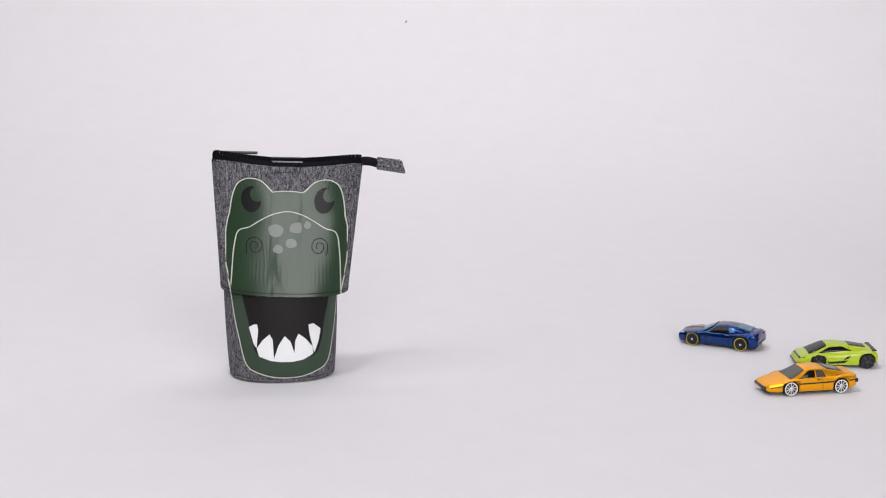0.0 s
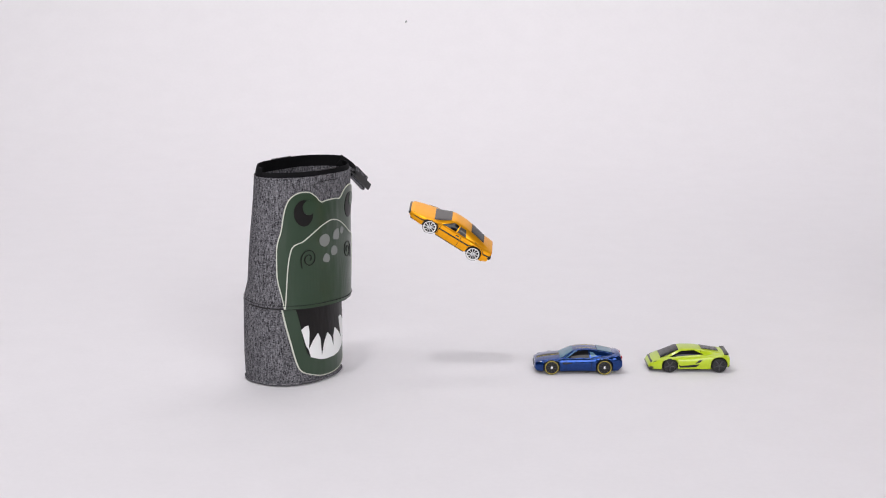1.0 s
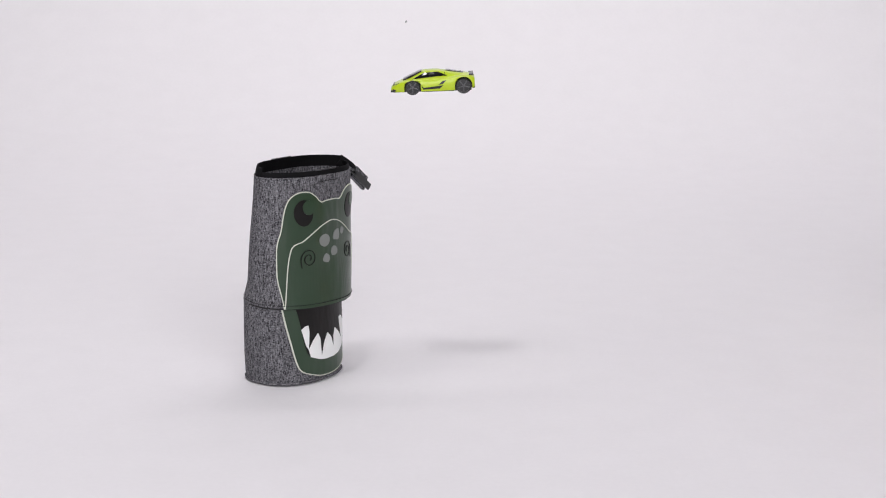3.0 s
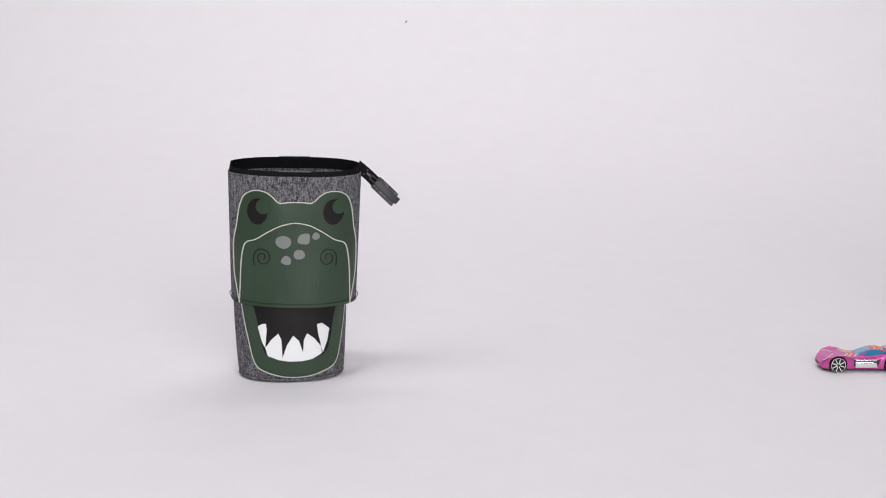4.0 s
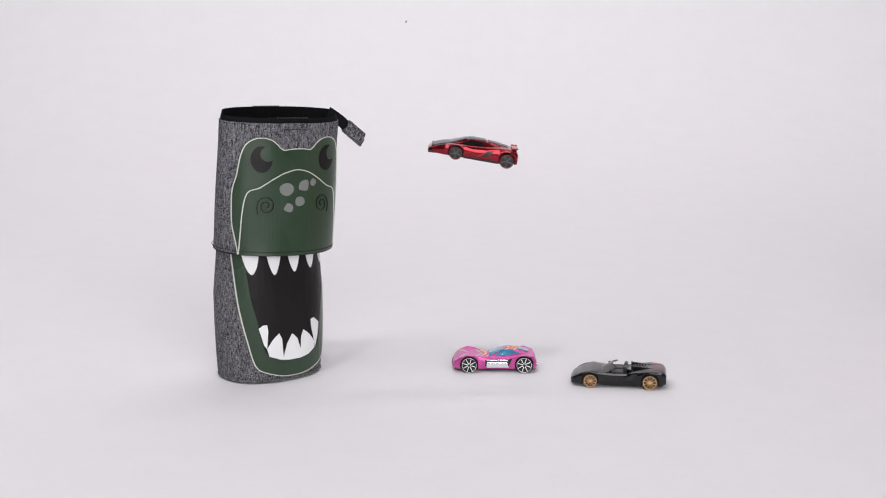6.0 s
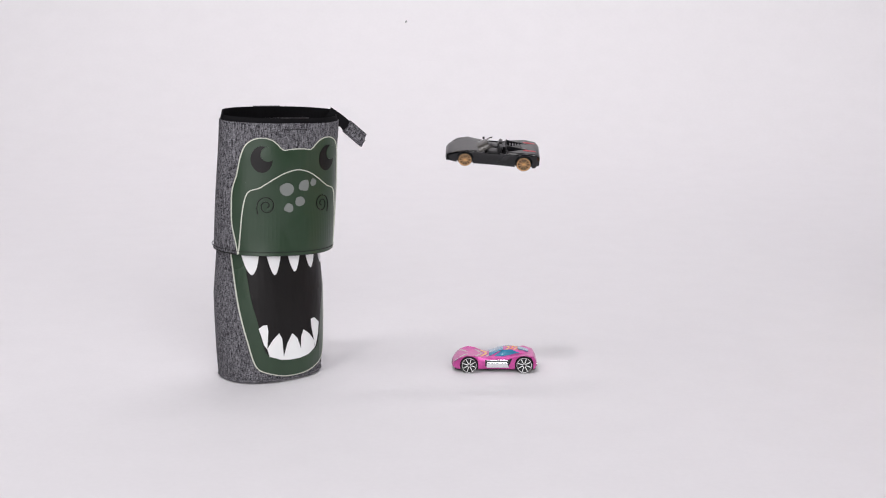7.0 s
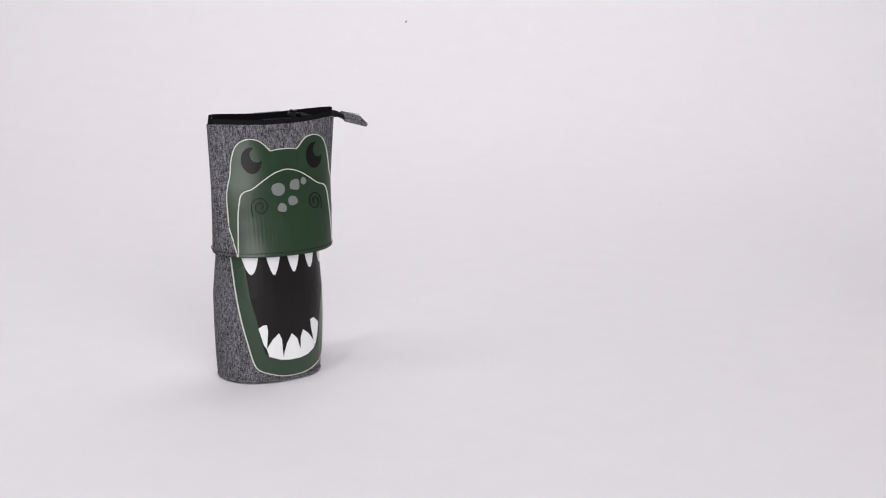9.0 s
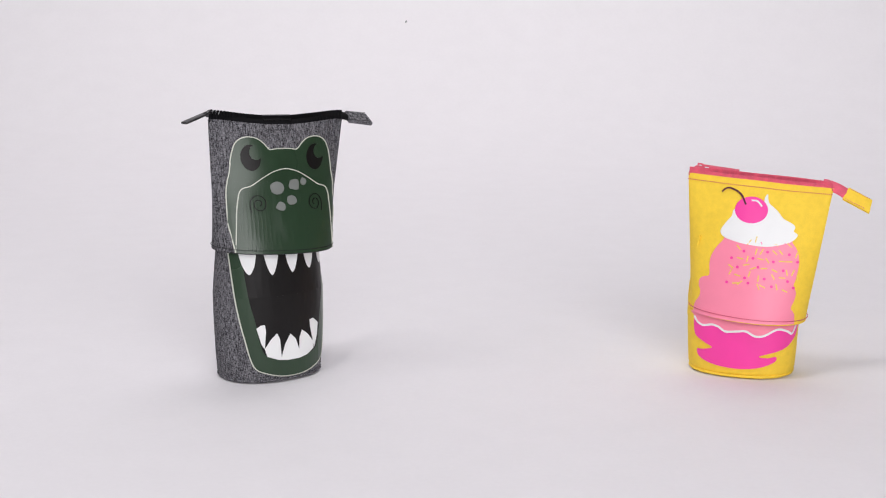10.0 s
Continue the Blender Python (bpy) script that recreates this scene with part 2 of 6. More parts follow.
class Sleeve:
    """The soft upper sleeve: a cloth wall from an oval hem up to a rim that is flat when zipped and round when open (opening 0 to 1).
    side 1: front, -1: back; u from -1 to 1 along the cloth, v from 0 at the hem to 1 at the rim."""

    def __init__(self, hem, shut, wide, rest, shift, spread, raised=0.0, high=H):
        self.hem, self.shut, self.wide, self.rest, self.shift, self.spread, self.raised, self.high = hem, shut, wide, rest, shift, spread, raised, high

    def rim(self, o):
        return tuple(p + (q - p) * o for p, q in zip(self.shut, self.wide))

    def wall(self, side, u, v, o, lift=0.0):
        lo, hi = half_oval(*self.hem, 2.2), half_oval(*self.rim(o), 2.1)

        def at(w):
            p = [np.interp(w, c[0], c[k]) for c in (lo, hi) for k in (1, 2)]
            return p[0] + (p[2] - p[0]) * v, p[1] + (p[3] - p[1]) * v
        x, y = at(u)
        (x0, y0), (x1, y1) = at(max(u - 0.02, -1)), at(min(u + 0.02, 1))
        d = math.hypot(x1 - x0, y1 - y0)
        lift += ripple(u, v * H)
        return Vector((x + (y1 - y0) / d * lift, (y - (x1 - x0) / d * lift) * side, self.high * v))

    def length(self, v):
        return half_oval(*self.hem, 2.2)[3] * (1 - v) + half_oval(*self.rim(self.rest), 2.1)[3] * v

    def seat(self, side, u0, u1, o):
        """The space of one strip of the wall, hinged at the hem."""
        u = (u0 + u1) / 2
        p, q = self.wall(side, u, 0, o), self.wall(side, u, 1, o)
        along = self.wall(side, u1, 0.6, o) - self.wall(side, u0, 0.6, o)
        z = (q - p).normalized()
        x = (along - z * along.dot(z)).normalized()
        m = Matrix((x, z.cross(x), z)).transposed().to_4x4()
        m.translation = p
        return m

    def cloth(self, x):
        """Length along the cloth of a print at x."""
        d = abs(x + self.shift)
        return math.copysign(d * 0.99 if d < 0.035 else 0.03465 + (d - 0.035) * self.spread, x + self.shift)

    def height(self, z):
        """Height on the cloth of a print at z."""
        return z * 0.915 + self.raised * min(1, z / 0.02)

    def back_to_print(self, d):
        return math.copysign(abs(d) / 0.99 if abs(d) < 0.03465 else 0.035 + (abs(d) - 0.03465) / self.spread, d) - self.shift

    def surface(self, strip):
        """The place of a print (x, z) on a strip of the front, in the strip's space."""
        home = strip["home"].inverted()

        def place(x, z, lift):
            v = self.height(z) / self.high
            return home @ self.wall(1, max(-1.0, min(1.0, self.cloth(x) / self.length(v))), v, self.rest, lift)
        return place


def ripple(u, z):
    """Shallow waves of the soft cloth, stronger towards the open edge."""
    k = max(0.0, 1 - u * u)
    return k * (0.0006 * math.sin(7 * u + 45 * z) * (0.3 + z / H) + 0.0007 * math.sin(3.1 * u - 70 * z + 1))


def sheet(rows):
    """A closed thin shell from rings, with its ends filled."""
    bm = grid(rows, True)
    n = len(rows[0])
    h = n // 2
    bm.verts.ensure_lookup_table()
    for base in (0, (len(rows) - 1) * n):
        for i in range(h - 1):
            bm.faces.new([bm.verts[base + j] for j in (i, i + 1, n - 2 - i, n - 1 - i)])
    bmesh.ops.recalc_face_normals(bm, faces=bm.faces)
    return bm


def decal(name, outline, mat, surface, parent, lift, label="", cell=0.003, cuts=()):
    """A flat printed or applied shape with thin edges, laid on a curved surface; outline: (x, z)."""
    bm = bmesh.new()
    outline = [p for i, p in enumerate(outline) if math.dist(p, outline[i - 1]) > 1e-5]
    vs = [bm.verts.new((x, 0, z)) for x, z in outline]
    es = [bm.edges.new((v, vs[i - 1])) for i, v in enumerate(vs)]
    bmesh.ops.triangle_fill(bm, edges=es, use_beauty=True, normal=(0, -1, 0))
    for at, no in cuts:
        bmesh.ops.bisect_plane(bm, geom=bm.verts[:] + bm.edges[:] + bm.faces[:], plane_co=at, plane_no=no, dist=1e-6, clear_outer=True)
    if not bm.faces:
        bm.free()
        return None
    xs, zs = [p[0] for p in outline], [p[1] for p in outline]
    for lo, hi, axis in ((min(xs), max(xs), 0), (min(zs), max(zs), 2)):
        c = lo + cell
        step = cell if axis == 0 else cell * 2
        while c < hi:
            at, no = [0, 0, 0], [0, 0, 0]
            at[axis], no[axis] = c, 1
            bmesh.ops.bisect_plane(bm, geom=bm.verts[:] + bm.edges[:] + bm.faces[:], plane_co=at, plane_no=no, dist=1e-6)
            c += step
    for f in bm.faces:
        f.normal_update()
        if f.normal.y > 0:
            f.normal_flip()
    r = bmesh.ops.extrude_face_region(bm, geom=bm.faces[:])
    low = [v for v in bm.verts if v not in set(x for x in r["geom"] if isinstance(x, bmesh.types.BMVert))]
    high = {x for x in r["geom"] if isinstance(x, bmesh.types.BMVert)}
    for v in bm.verts:
        v.co = surface(v.co.x, v.co.z, lift if v in high else lift - 0.0004)
    return part(name, bm, mat, parent, label, smooth=40)


def ribbon(name, line, width, mat, surface, parent, lift, label=""):
    """A printed line of even width along (x, z) points."""
    rows = []
    for i, p in enumerate(line):
        a, b = line[max(i - 1, 0)], line[min(i + 1, len(line) - 1)]
        dx, dz = b[0] - a[0], b[1] - a[1]
        k = width / 2 / max(math.hypot(dx, dz), 1e-9)
        q = [(p[0] - dz * k, p[1] + dx * k), (p[0] + dz * k, p[1] - dx * k)]
        rows.append([surface(*q[0], lift - 0.0004), surface(*q[0], lift), surface(*q[1], lift), surface(*q[1], lift - 0.0004)])
    bm = grid(rows)
    bmesh.ops.recalc_face_normals(bm, faces=bm.faces)
    return part(name, bm, mat, parent, label, smooth=50)


def strip_ends(sleeve, strip):
    """The two edges of a strip as lines (x at the hem, x at the rim) among the prints; open at the ends of the cloth."""
    out = []
    for u in (strip["u0"], strip["u1"]):
        out.append(None if abs(u) > 0.999 else [sleeve.back_to_print(u * sleeve.length(v)) for v in (0, 1)])
    return out


def print_on(sleeve, strips, name, outline, mat, lift, label="", cell=0.003):
    """A printed shape laid over the strips of a sleeve's front, cut where they meet. Returns the widest piece."""
    made = []
    for strip in strips:
        cuts = []
        for line, way in zip(strip_ends(sleeve, strip), (-1, 1)):
            if line:
                rise = H / 0.915
                cuts.append(((line[0], 0, 0), (way * rise, 0, -way * (line[1] - line[0]))))
        ob = decal(name, outline, mat, sleeve.surface(strip), strip["ob"], lift, label, cell, cuts)
        if ob:
            made.append((len(ob.data.vertices), ob))
    return max(made, key=lambda m: m[0])[1]


def line_on(sleeve, strips, name, line, width, mat, lift, label=""):
    """A printed line over the strips of a sleeve's front."""
    fine = []
    for p, q in zip(line, line[1:]):
        k = max(1, int(math.dist(p, q) / 0.0005))
        fine += [(p[0] + (q[0] - p[0]) * i / k, p[1] + (q[1] - p[1]) * i / k) for i in range(k)]
    fine.append(line[-1])
    for number, strip in enumerate(strips):
        lo, hi = strip_ends(sleeve, strip)
        run, before = [], None
        for p in fine + [None]:
            inside = False
            if p:
                f = p[1] * 0.915 / H
                inside = not (lo and p[0] < lo[0] + (lo[1] - lo[0]) * f) and not (hi and p[0] > hi[0] + (hi[1] - hi[0]) * f)
            if inside:
                run += [p] if run or not before else [before, p]
            elif run:
                run += [p] if p else []
                if len(run) > 1:
                    ribbon(name, run, width, mat, sleeve.surface(strip), strip["ob"], lift + 0.00005 * (number % 2), label)
                run = []
            before = p


def ellipse(cx, cz, rx, rz, n=28):
    return [(cx + rx * math.cos(2 * math.pi * i / n), cz + rz * math.sin(2 * math.pi * i / n)) for i in range(n)]


def mirror_line(half):
    """A shape from its left half, top to bottom at the middle."""
    return half + [(-x, z) for x, z in reversed(half)]


def stitches(line):
    """Short threads along a line of points."""
    bm = bmesh.new()
    for a, b in zip(line, line[1:]):
        p, q = a.lerp(b, 0.15), a.lerp(b, 0.8)
        c0 = len(bm.verts)
        block((q - p).length, 0.0005, 0.0005, (0, 0, 0), 0, bm)
        bm.verts.ensure_lookup_table()
        turn = Vector((1, 0, 0)).rotation_difference(q - p).to_matrix().to_4x4()
        bmesh.ops.transform(bm, verts=bm.verts[c0:], matrix=Matrix.Translation((p + q) / 2) @ turn)
    return bm


def case_shell(cloth, tape, thread, label, metal, puller_mat, split, edge_mat, sleeve, bounds):
    """The cloth shell: base body, collar, sleeve in hinged strips, zip tail and slider. Returns the thing and its moving parts."""
    case = new("pencil_case")
    tagged(case, label, "pencil case", kind="")
    n = 64
    zs = [z for z in BODY_Z if z < split] + [split]
    size = [(np.interp(z, BODY_Z, BODY_A), np.interp(z, BODY_Z, BODY_B), z) for z in zs]
    size += [(a - 0.0012, b - 0.0012, max(z, 0.0012)) for a, b, z in reversed(size)]
    bm = grid([[(*oval(a, b, 2 * math.pi * i / n), z) for i in range(n)] for a, b, z in size], True)
    cap(bm, range(n))
    cap(bm, range((len(size) - 1) * n, len(size) * n))
    bmesh.ops.recalc_face_normals(bm, faces=bm.faces)
    part("body", bm, cloth, case, smooth=50)
    moving = {}
    for side, name in ((1, "front_collar"), (-1, "back_collar")):
        rows = []
        for k in range(6):
            z = split + (COLLAR_TOP - split) * k / 5
            a, b = collar_size(z)
            out = [oval(a, b, -math.pi * i / 40) for i in range(41)]
            back = [oval(a - 0.001, b - 0.001, -math.pi * i / 40) for i in range(40, -1, -1)]
            rows.append([(x, side * (y + 0.0304), z - split) for x, y in out + back])
        moving[name] = part(name, sheet(rows), cloth, case, "soft upper edge of the body, inside the sleeve", smooth=50)
    # lining inside and a welt round the foot
    rows = [[(*oval(a - 0.002, b - 0.002, 2 * math.pi * i / n), z + 0.0025) for i in range(n)] for z, a, b in zip(BODY_Z, BODY_A, BODY_B) if z <= split]
    part("lining", grid(rows, True), LINING, case, smooth=50)
    ring = [(*oval(0.0415, 0.0333, 2 * math.pi * i / n), 0.0022) for i in range(n + 1)]
    part("welt", tube(ring, 0.0011), cloth, case)
    # the sleeve's wall, strip by strip, each hinged at the hem; a middle strip is the panel, the rest wrap round the sides
    o = sleeve.rest
    for side, middle in ((1, "front_panel"), (-1, "back_panel")):
        moving[side] = []
        ends = bounds[0 if side > 0 else 1]
        for u0, u1 in zip(ends, ends[1:]):
            home = sleeve.seat(side, u0, u1, o)
            inv = home.inverted()
            cols = max(3, int((u1 - u0) * 36))
            us = [u0 + (u1 - u0) * i / cols for i in range(cols + 1)]
            rows = [[inv @ sleeve.wall(side, u, k / 14, o) for u in us] + [inv @ sleeve.wall(side, u, k / 14, o, -0.0011) for u in reversed(us)] for k in range(15)]
            ob = part(middle if u0 < 0 < u1 else "side_panel", sheet(rows), cloth, case, smooth=50)
            moving[side].append({"ob": ob, "u0": u0, "u1": u1, "home": home, "side": side})
            rise = (0.0015 if side > 0 else 0.0023) * (0.7 + 0.3 * o)
            rows = [[inv @ (sleeve.wall(side, u, 1, o, -0.0004 - 0.0004 * k) + Vector((0, 0, rise * k - 0.002))) for u in us] for k in range(5)]
            part("zip_tape", thicken(grid(rows), 0.0008), tape, ob, smooth=50)
            if u0 < 0 < u1:
                bm = bmesh.new()
                for i in range(cols):
                    for f in (0.0, 0.33, 0.67):
                        block(0.0005, 0.0010, 0.0011, rows[-1][i].lerp(rows[-1][i + 1], f), 0, bm)
                part("zip_teeth", bm, metal, ob, "fine zip teeth", smooth=0)
                part("top_stitching", stitches([inv @ sleeve.wall(side, u, 0.956, o, 0.0003) for u in us]), thread, ob, smooth=0)
    # the turned hem with its stitches
    loop = [(1, -1 + i / 40) for i in range(80)] + [(-1, 1 - i / 40) for i in range(81)]
    hem = part("hem", tube([sleeve.wall(f, u, 0, o, -0.0002) + Vector((0, 0, 0.0004)) for f, u in loop], 0.0006), edge_mat, case)
    part("stitching", stitches([sleeve.wall(f, u, 0.031, o, 0.0012) for f, u in loop]), thread, hem, smooth=0)
    moving["hem"] = hem
    # zip tail: tape that bends over to a folded cloth tab, along +x
    line = smooth_line([(-0.005, 0.0, -0.0030), (0.0, 0.0, -0.0004), (0.008, 0.0, 0.0015), (0.016, 0.0, 0.0)], 5)
    bm = grid([[(x, -0.0045, z - 0.0008), (x, -0.001, z + 0.0006), (x, 0.001, z + 0.0006), (x, 0.0045, z - 0.0008)] for x, y, z in line])
    thicken(bm, 0.0012)
    tail = part("zip_tail", bm, tape, case, smooth=50)
    bm = block(0.022, 0.0112, 0.0036, (0.0260, 0, -0.0010), 0.0009)
    for v in bm.verts:
        if v.co.x > 0.03:
            v.co.z += (v.co.x - 0.03) * -0.25
            v.co.x -= v.co.y * 0.25
    tab = part("tab", bm, cloth, tail, "folded cloth end tab")
    bm = bmesh.new()
    for i in range(9):
        for y in (-0.0047, 0.0047):
            block(0.0012, 0.0004, 0.0004, (0.0175 + 0.0019 * i, y, 0.0006), 0, bm)
    part("tab_stitching", bm, thread, tab, smooth=0)
    moving["tail"] = tail
    # slider with its long puller along +x
    bm = block(0.0075, 0.0055, 0.0030, (0, 0, 0.0015), 0.0009)
    block(0.0045, 0.0016, 0.0012, (0.0004, 0, 0.0048), 0.0004, bm)
    block(0.0012, 0.0016, 0.0024, (-0.0014, 0, 0.0036), 0.0004, bm)
    slider = part("zip_slider", bm, metal, case, "small metal zip slider")
    bm = bmesh.new()
    block(0.008, 0.0010, 0.0012, (0.006, 0.0016, 0.0040), 0.0003, bm)
    block(0.008, 0.0010, 0.0012, (0.006, -0.0016, 0.0040), 0.0003, bm)
    block(0.024, 0.0058, 0.0018, (0.020, 0, 0.0036), 0.0006, bm)
    part("puller", bm, puller_mat, slider, "long ribbed zip puller")
    moving["slider"] = slider
    return case, moving


def spiral(cx, cz, flip):
    """A curled nostril: the line winds out and ends in a short tail on the outer side."""
    pts = []
    for i in range(44):
        a = 4 * math.pi - 10.6 * (1 - i / 43)
        r = 0.0012 + 0.0066 * (i / 43) ** 0.85
        pts.append((cx + flip * r * math.cos(a) * 0.95, cz - r * math.sin(a) * 1.05))
    x, z = pts[-1]
    return pts + [(x, z - 0.003), (x - flip * 0.0008, z - 0.0075)]


def strip_bounds(middle, n):
    """A wide middle strip and n narrow ones on each side."""
    right = [middle + (1 - middle) * i / n for i in range(n + 1)]
    return [-u for u in reversed(right)] + right



DINO_SLEEVE = Sleeve((0.0500, 0.0335), (0.0598, 0.0030), (0.0525, 0.0248), 1.0, 0.001, 1.1)
SUNDAE_SLEEVE = Sleeve((0.0465, 0.0340), (0.0580, 0.0040), (0.0500, 0.0250), 0.0, 0.0085, 1.15, 0.0070, 0.1095)


def dino_case():
    case, mv = case_shell(DENIM, TAPE, STITCH, "grey denim pencil case with a green dinosaur face, standing open-mouthed", GUN, DARKZIP, 0.070, STITCH, DINO_SLEEVE, (strip_bounds(0.20, 17), strip_bounds(0.20, 17)))
    on = (DINO_SLEEVE, mv[1])
    head = [(-0.0462, 0.0005), (-0.0482, 0.012), (-0.0508, 0.026), (-0.0512, 0.040), (-0.0508, 0.055), (-0.0478, 0.068), (-0.0464, 0.078),
            (-0.0446, 0.087), (-0.0415, 0.0945), (-0.0362, 0.0990), (-0.0300, 0.1004), (-0.0238, 0.0995), (-0.0188, 0.0964), (-0.0150, 0.0922)]
    left = smooth_line(head, 4) + [(-0.0121, 0.0903), (-0.006, 0.0912), (0, 0.0914)]
    outline = mirror_line(left)
    print_on(*on, "face_patch", outline, GREEN, 0.0008, "glossy dark green dinosaur face")
    line_on(*on, "face_outline", outline, 0.0008, CREAM, 0.0012, "pale outline of the face")
    snout = smooth_line([(-0.0458, 0.001), (-0.0448, 0.017), (-0.0436, 0.036), (-0.0415, 0.050), (-0.0384, 0.0556), (-0.0312, 0.0585), (-0.022, 0.0650),
                         (-0.0125, 0.0707), (-0.004, 0.0733), (0, 0.0737)], 4)
    line_on(*on, "snout_line", mirror_line(snout), 0.0008, CREAM, 0.0014, "pale line round the snout")
    for s in (-1, 1):
        print_on(*on, "eye", ellipse(s * 0.0300, 0.0825, 0.0084, 0.0112), INK, 0.0012, "black crescent eye")
        print_on(*on, "eye_glint", ellipse(s * 0.0300 + 0.0045, 0.0870, 0.0056, 0.0062), GREEN, 0.0016, "green glint")
        line_on(*on, "nostril", spiral(s * 0.0258, 0.0430, s), 0.0007, INK, 0.0013, "curled black nostril line")
    rng = random.Random(4)
    for cx, cz, r in ((-0.0085, 0.0570, 0.0062), (0.0068, 0.0598, 0.0052), (0.0165, 0.0622, 0.0030), (0.0028, 0.0467, 0.0048), (-0.0070, 0.0412, 0.0040)):
        pts = [(cx + r * (0.78 + 0.42 * rng.random()) * math.cos(a), cz + r * (0.78 + 0.42 * rng.random()) * math.sin(a)) for a in [2 * math.pi * i / 7 for i in range(7)]]
        print_on(*on, "scale_spot", smooth_line(pts, 2, True), SPOT, 0.0013, "grey scale spot")
    # lower jaw: on the body, and carried on over the soft collar
    split = 0.070
    jaw = smooth_line([(-0.0462, 0.1195), (-0.0450, 0.100), (-0.0432, split), (-0.0405, 0.050), (-0.0378, 0.036), (-0.0345, 0.0205), (-0.0308, 0.0125), (-0.0235, 0.0085), (-0.011, 0.0050), (0, 0.0042)], 5)
    maw = smooth_line([(-0.0372, 0.1195), (-0.0365, 0.100), (-0.0342, split), (-0.0300, 0.050), (-0.0278, 0.036), (-0.0235, 0.0235), (-0.013, 0.0195), (0, 0.0182)], 5)
    fc = mv["front_collar"]

    def collar_point(x, z, lift):
        a, b = collar_size(z)
        qx, qy = wrap(a + lift, b + lift, POWER, x + SHIFT * 0.75)
        return (qx, qy + 0.0304, z - split)

    mouths = []
    for line, low_name, mat, lift, label in ((jaw, "jaw_patch", GREEN, 0.0008, "glossy dark green jaw"), (maw, "mouth", INK, 0.0011, "black open mouth")):
        below, above = [p for p in line if p[1] <= split + 1e-6], [p for p in line if p[1] >= split - 1e-6]
        low = decal(low_name, mirror_line(below), mat, body_point, case, lift, label)
        up = decal("upper_" + low_name, mirror_line(above), mat, collar_point, fc, lift, label)
        mouths = [low, up]
    ribbon("jaw_outline", mirror_line([p for p in jaw if p[1] <= split + 1e-6]), 0.0008, CREAM, body_point, case, 0.0011, "pale outline of the jaw")
    for s in (-1, 1):
        ribbon("jaw_outline", [(s * x, z) for x, z in jaw if z >= split - 1e-6], 0.0008, CREAM, collar_point, fc, 0.0011, "pale outline of the jaw")
    for tooth in ([(-0.0297, 0.0455), (-0.0262, 0.0478), (-0.0232, 0.0480), (-0.0225, 0.0430), (-0.0240, 0.0285), (-0.0262, 0.0320)],
                  [(-0.0240, 0.0285), (-0.0190, 0.0355), (-0.0135, 0.0402), (-0.0112, 0.0355), (-0.0105, 0.0205), (-0.0130, 0.0187), (-0.0222, 0.0222)],
                  [(-0.0105, 0.0205), (-0.0068, 0.0310), (-0.0018, 0.0385), (0.0028, 0.0340), (0.0058, 0.0245), (0.0050, 0.0176), (-0.0050, 0.0176), (-0.0130, 0.0187)],
                  [(0.0058, 0.0245), (0.0065, 0.0345), (0.0092, 0.0400), (0.0150, 0.0355), (0.0203, 0.0285), (0.0205, 0.0228), (0.0130, 0.0190), (0.0050, 0.0176)],
                  [(0.0203, 0.0285), (0.0178, 0.0400), (0.0172, 0.0468), (0.0212, 0.0475), (0.0268, 0.0425), (0.0252, 0.0330), (0.0215, 0.0235)]):
        decal("lower_tooth", tooth, TOOTH, body_point, mouths[0], 0.0014, "pointed white lower tooth", 0.003)
    for cx, w, tip in ((-0.0325, 0.0060, 0.0885), (-0.0145, 0.0062, 0.0870), (0.0035, 0.0060, 0.0875), (0.0200, 0.0054, 0.0885), (0.0335, 0.0040, 0.0900)):
        tooth = [(cx - w, 0.116)] + smooth_line([(cx - w, 0.104), (cx - w * 0.62, 0.094), (cx, tip), (cx + w * 0.62, 0.094), (cx + w, 0.104)], 4) + [(cx + w, 0.116)]
        decal("upper_tooth", tooth, TOOTH, collar_point, mouths[1], 0.0014, "pointed white upper tooth", 0.003)
    return case, mv


dino, dino_parts = dino_case()

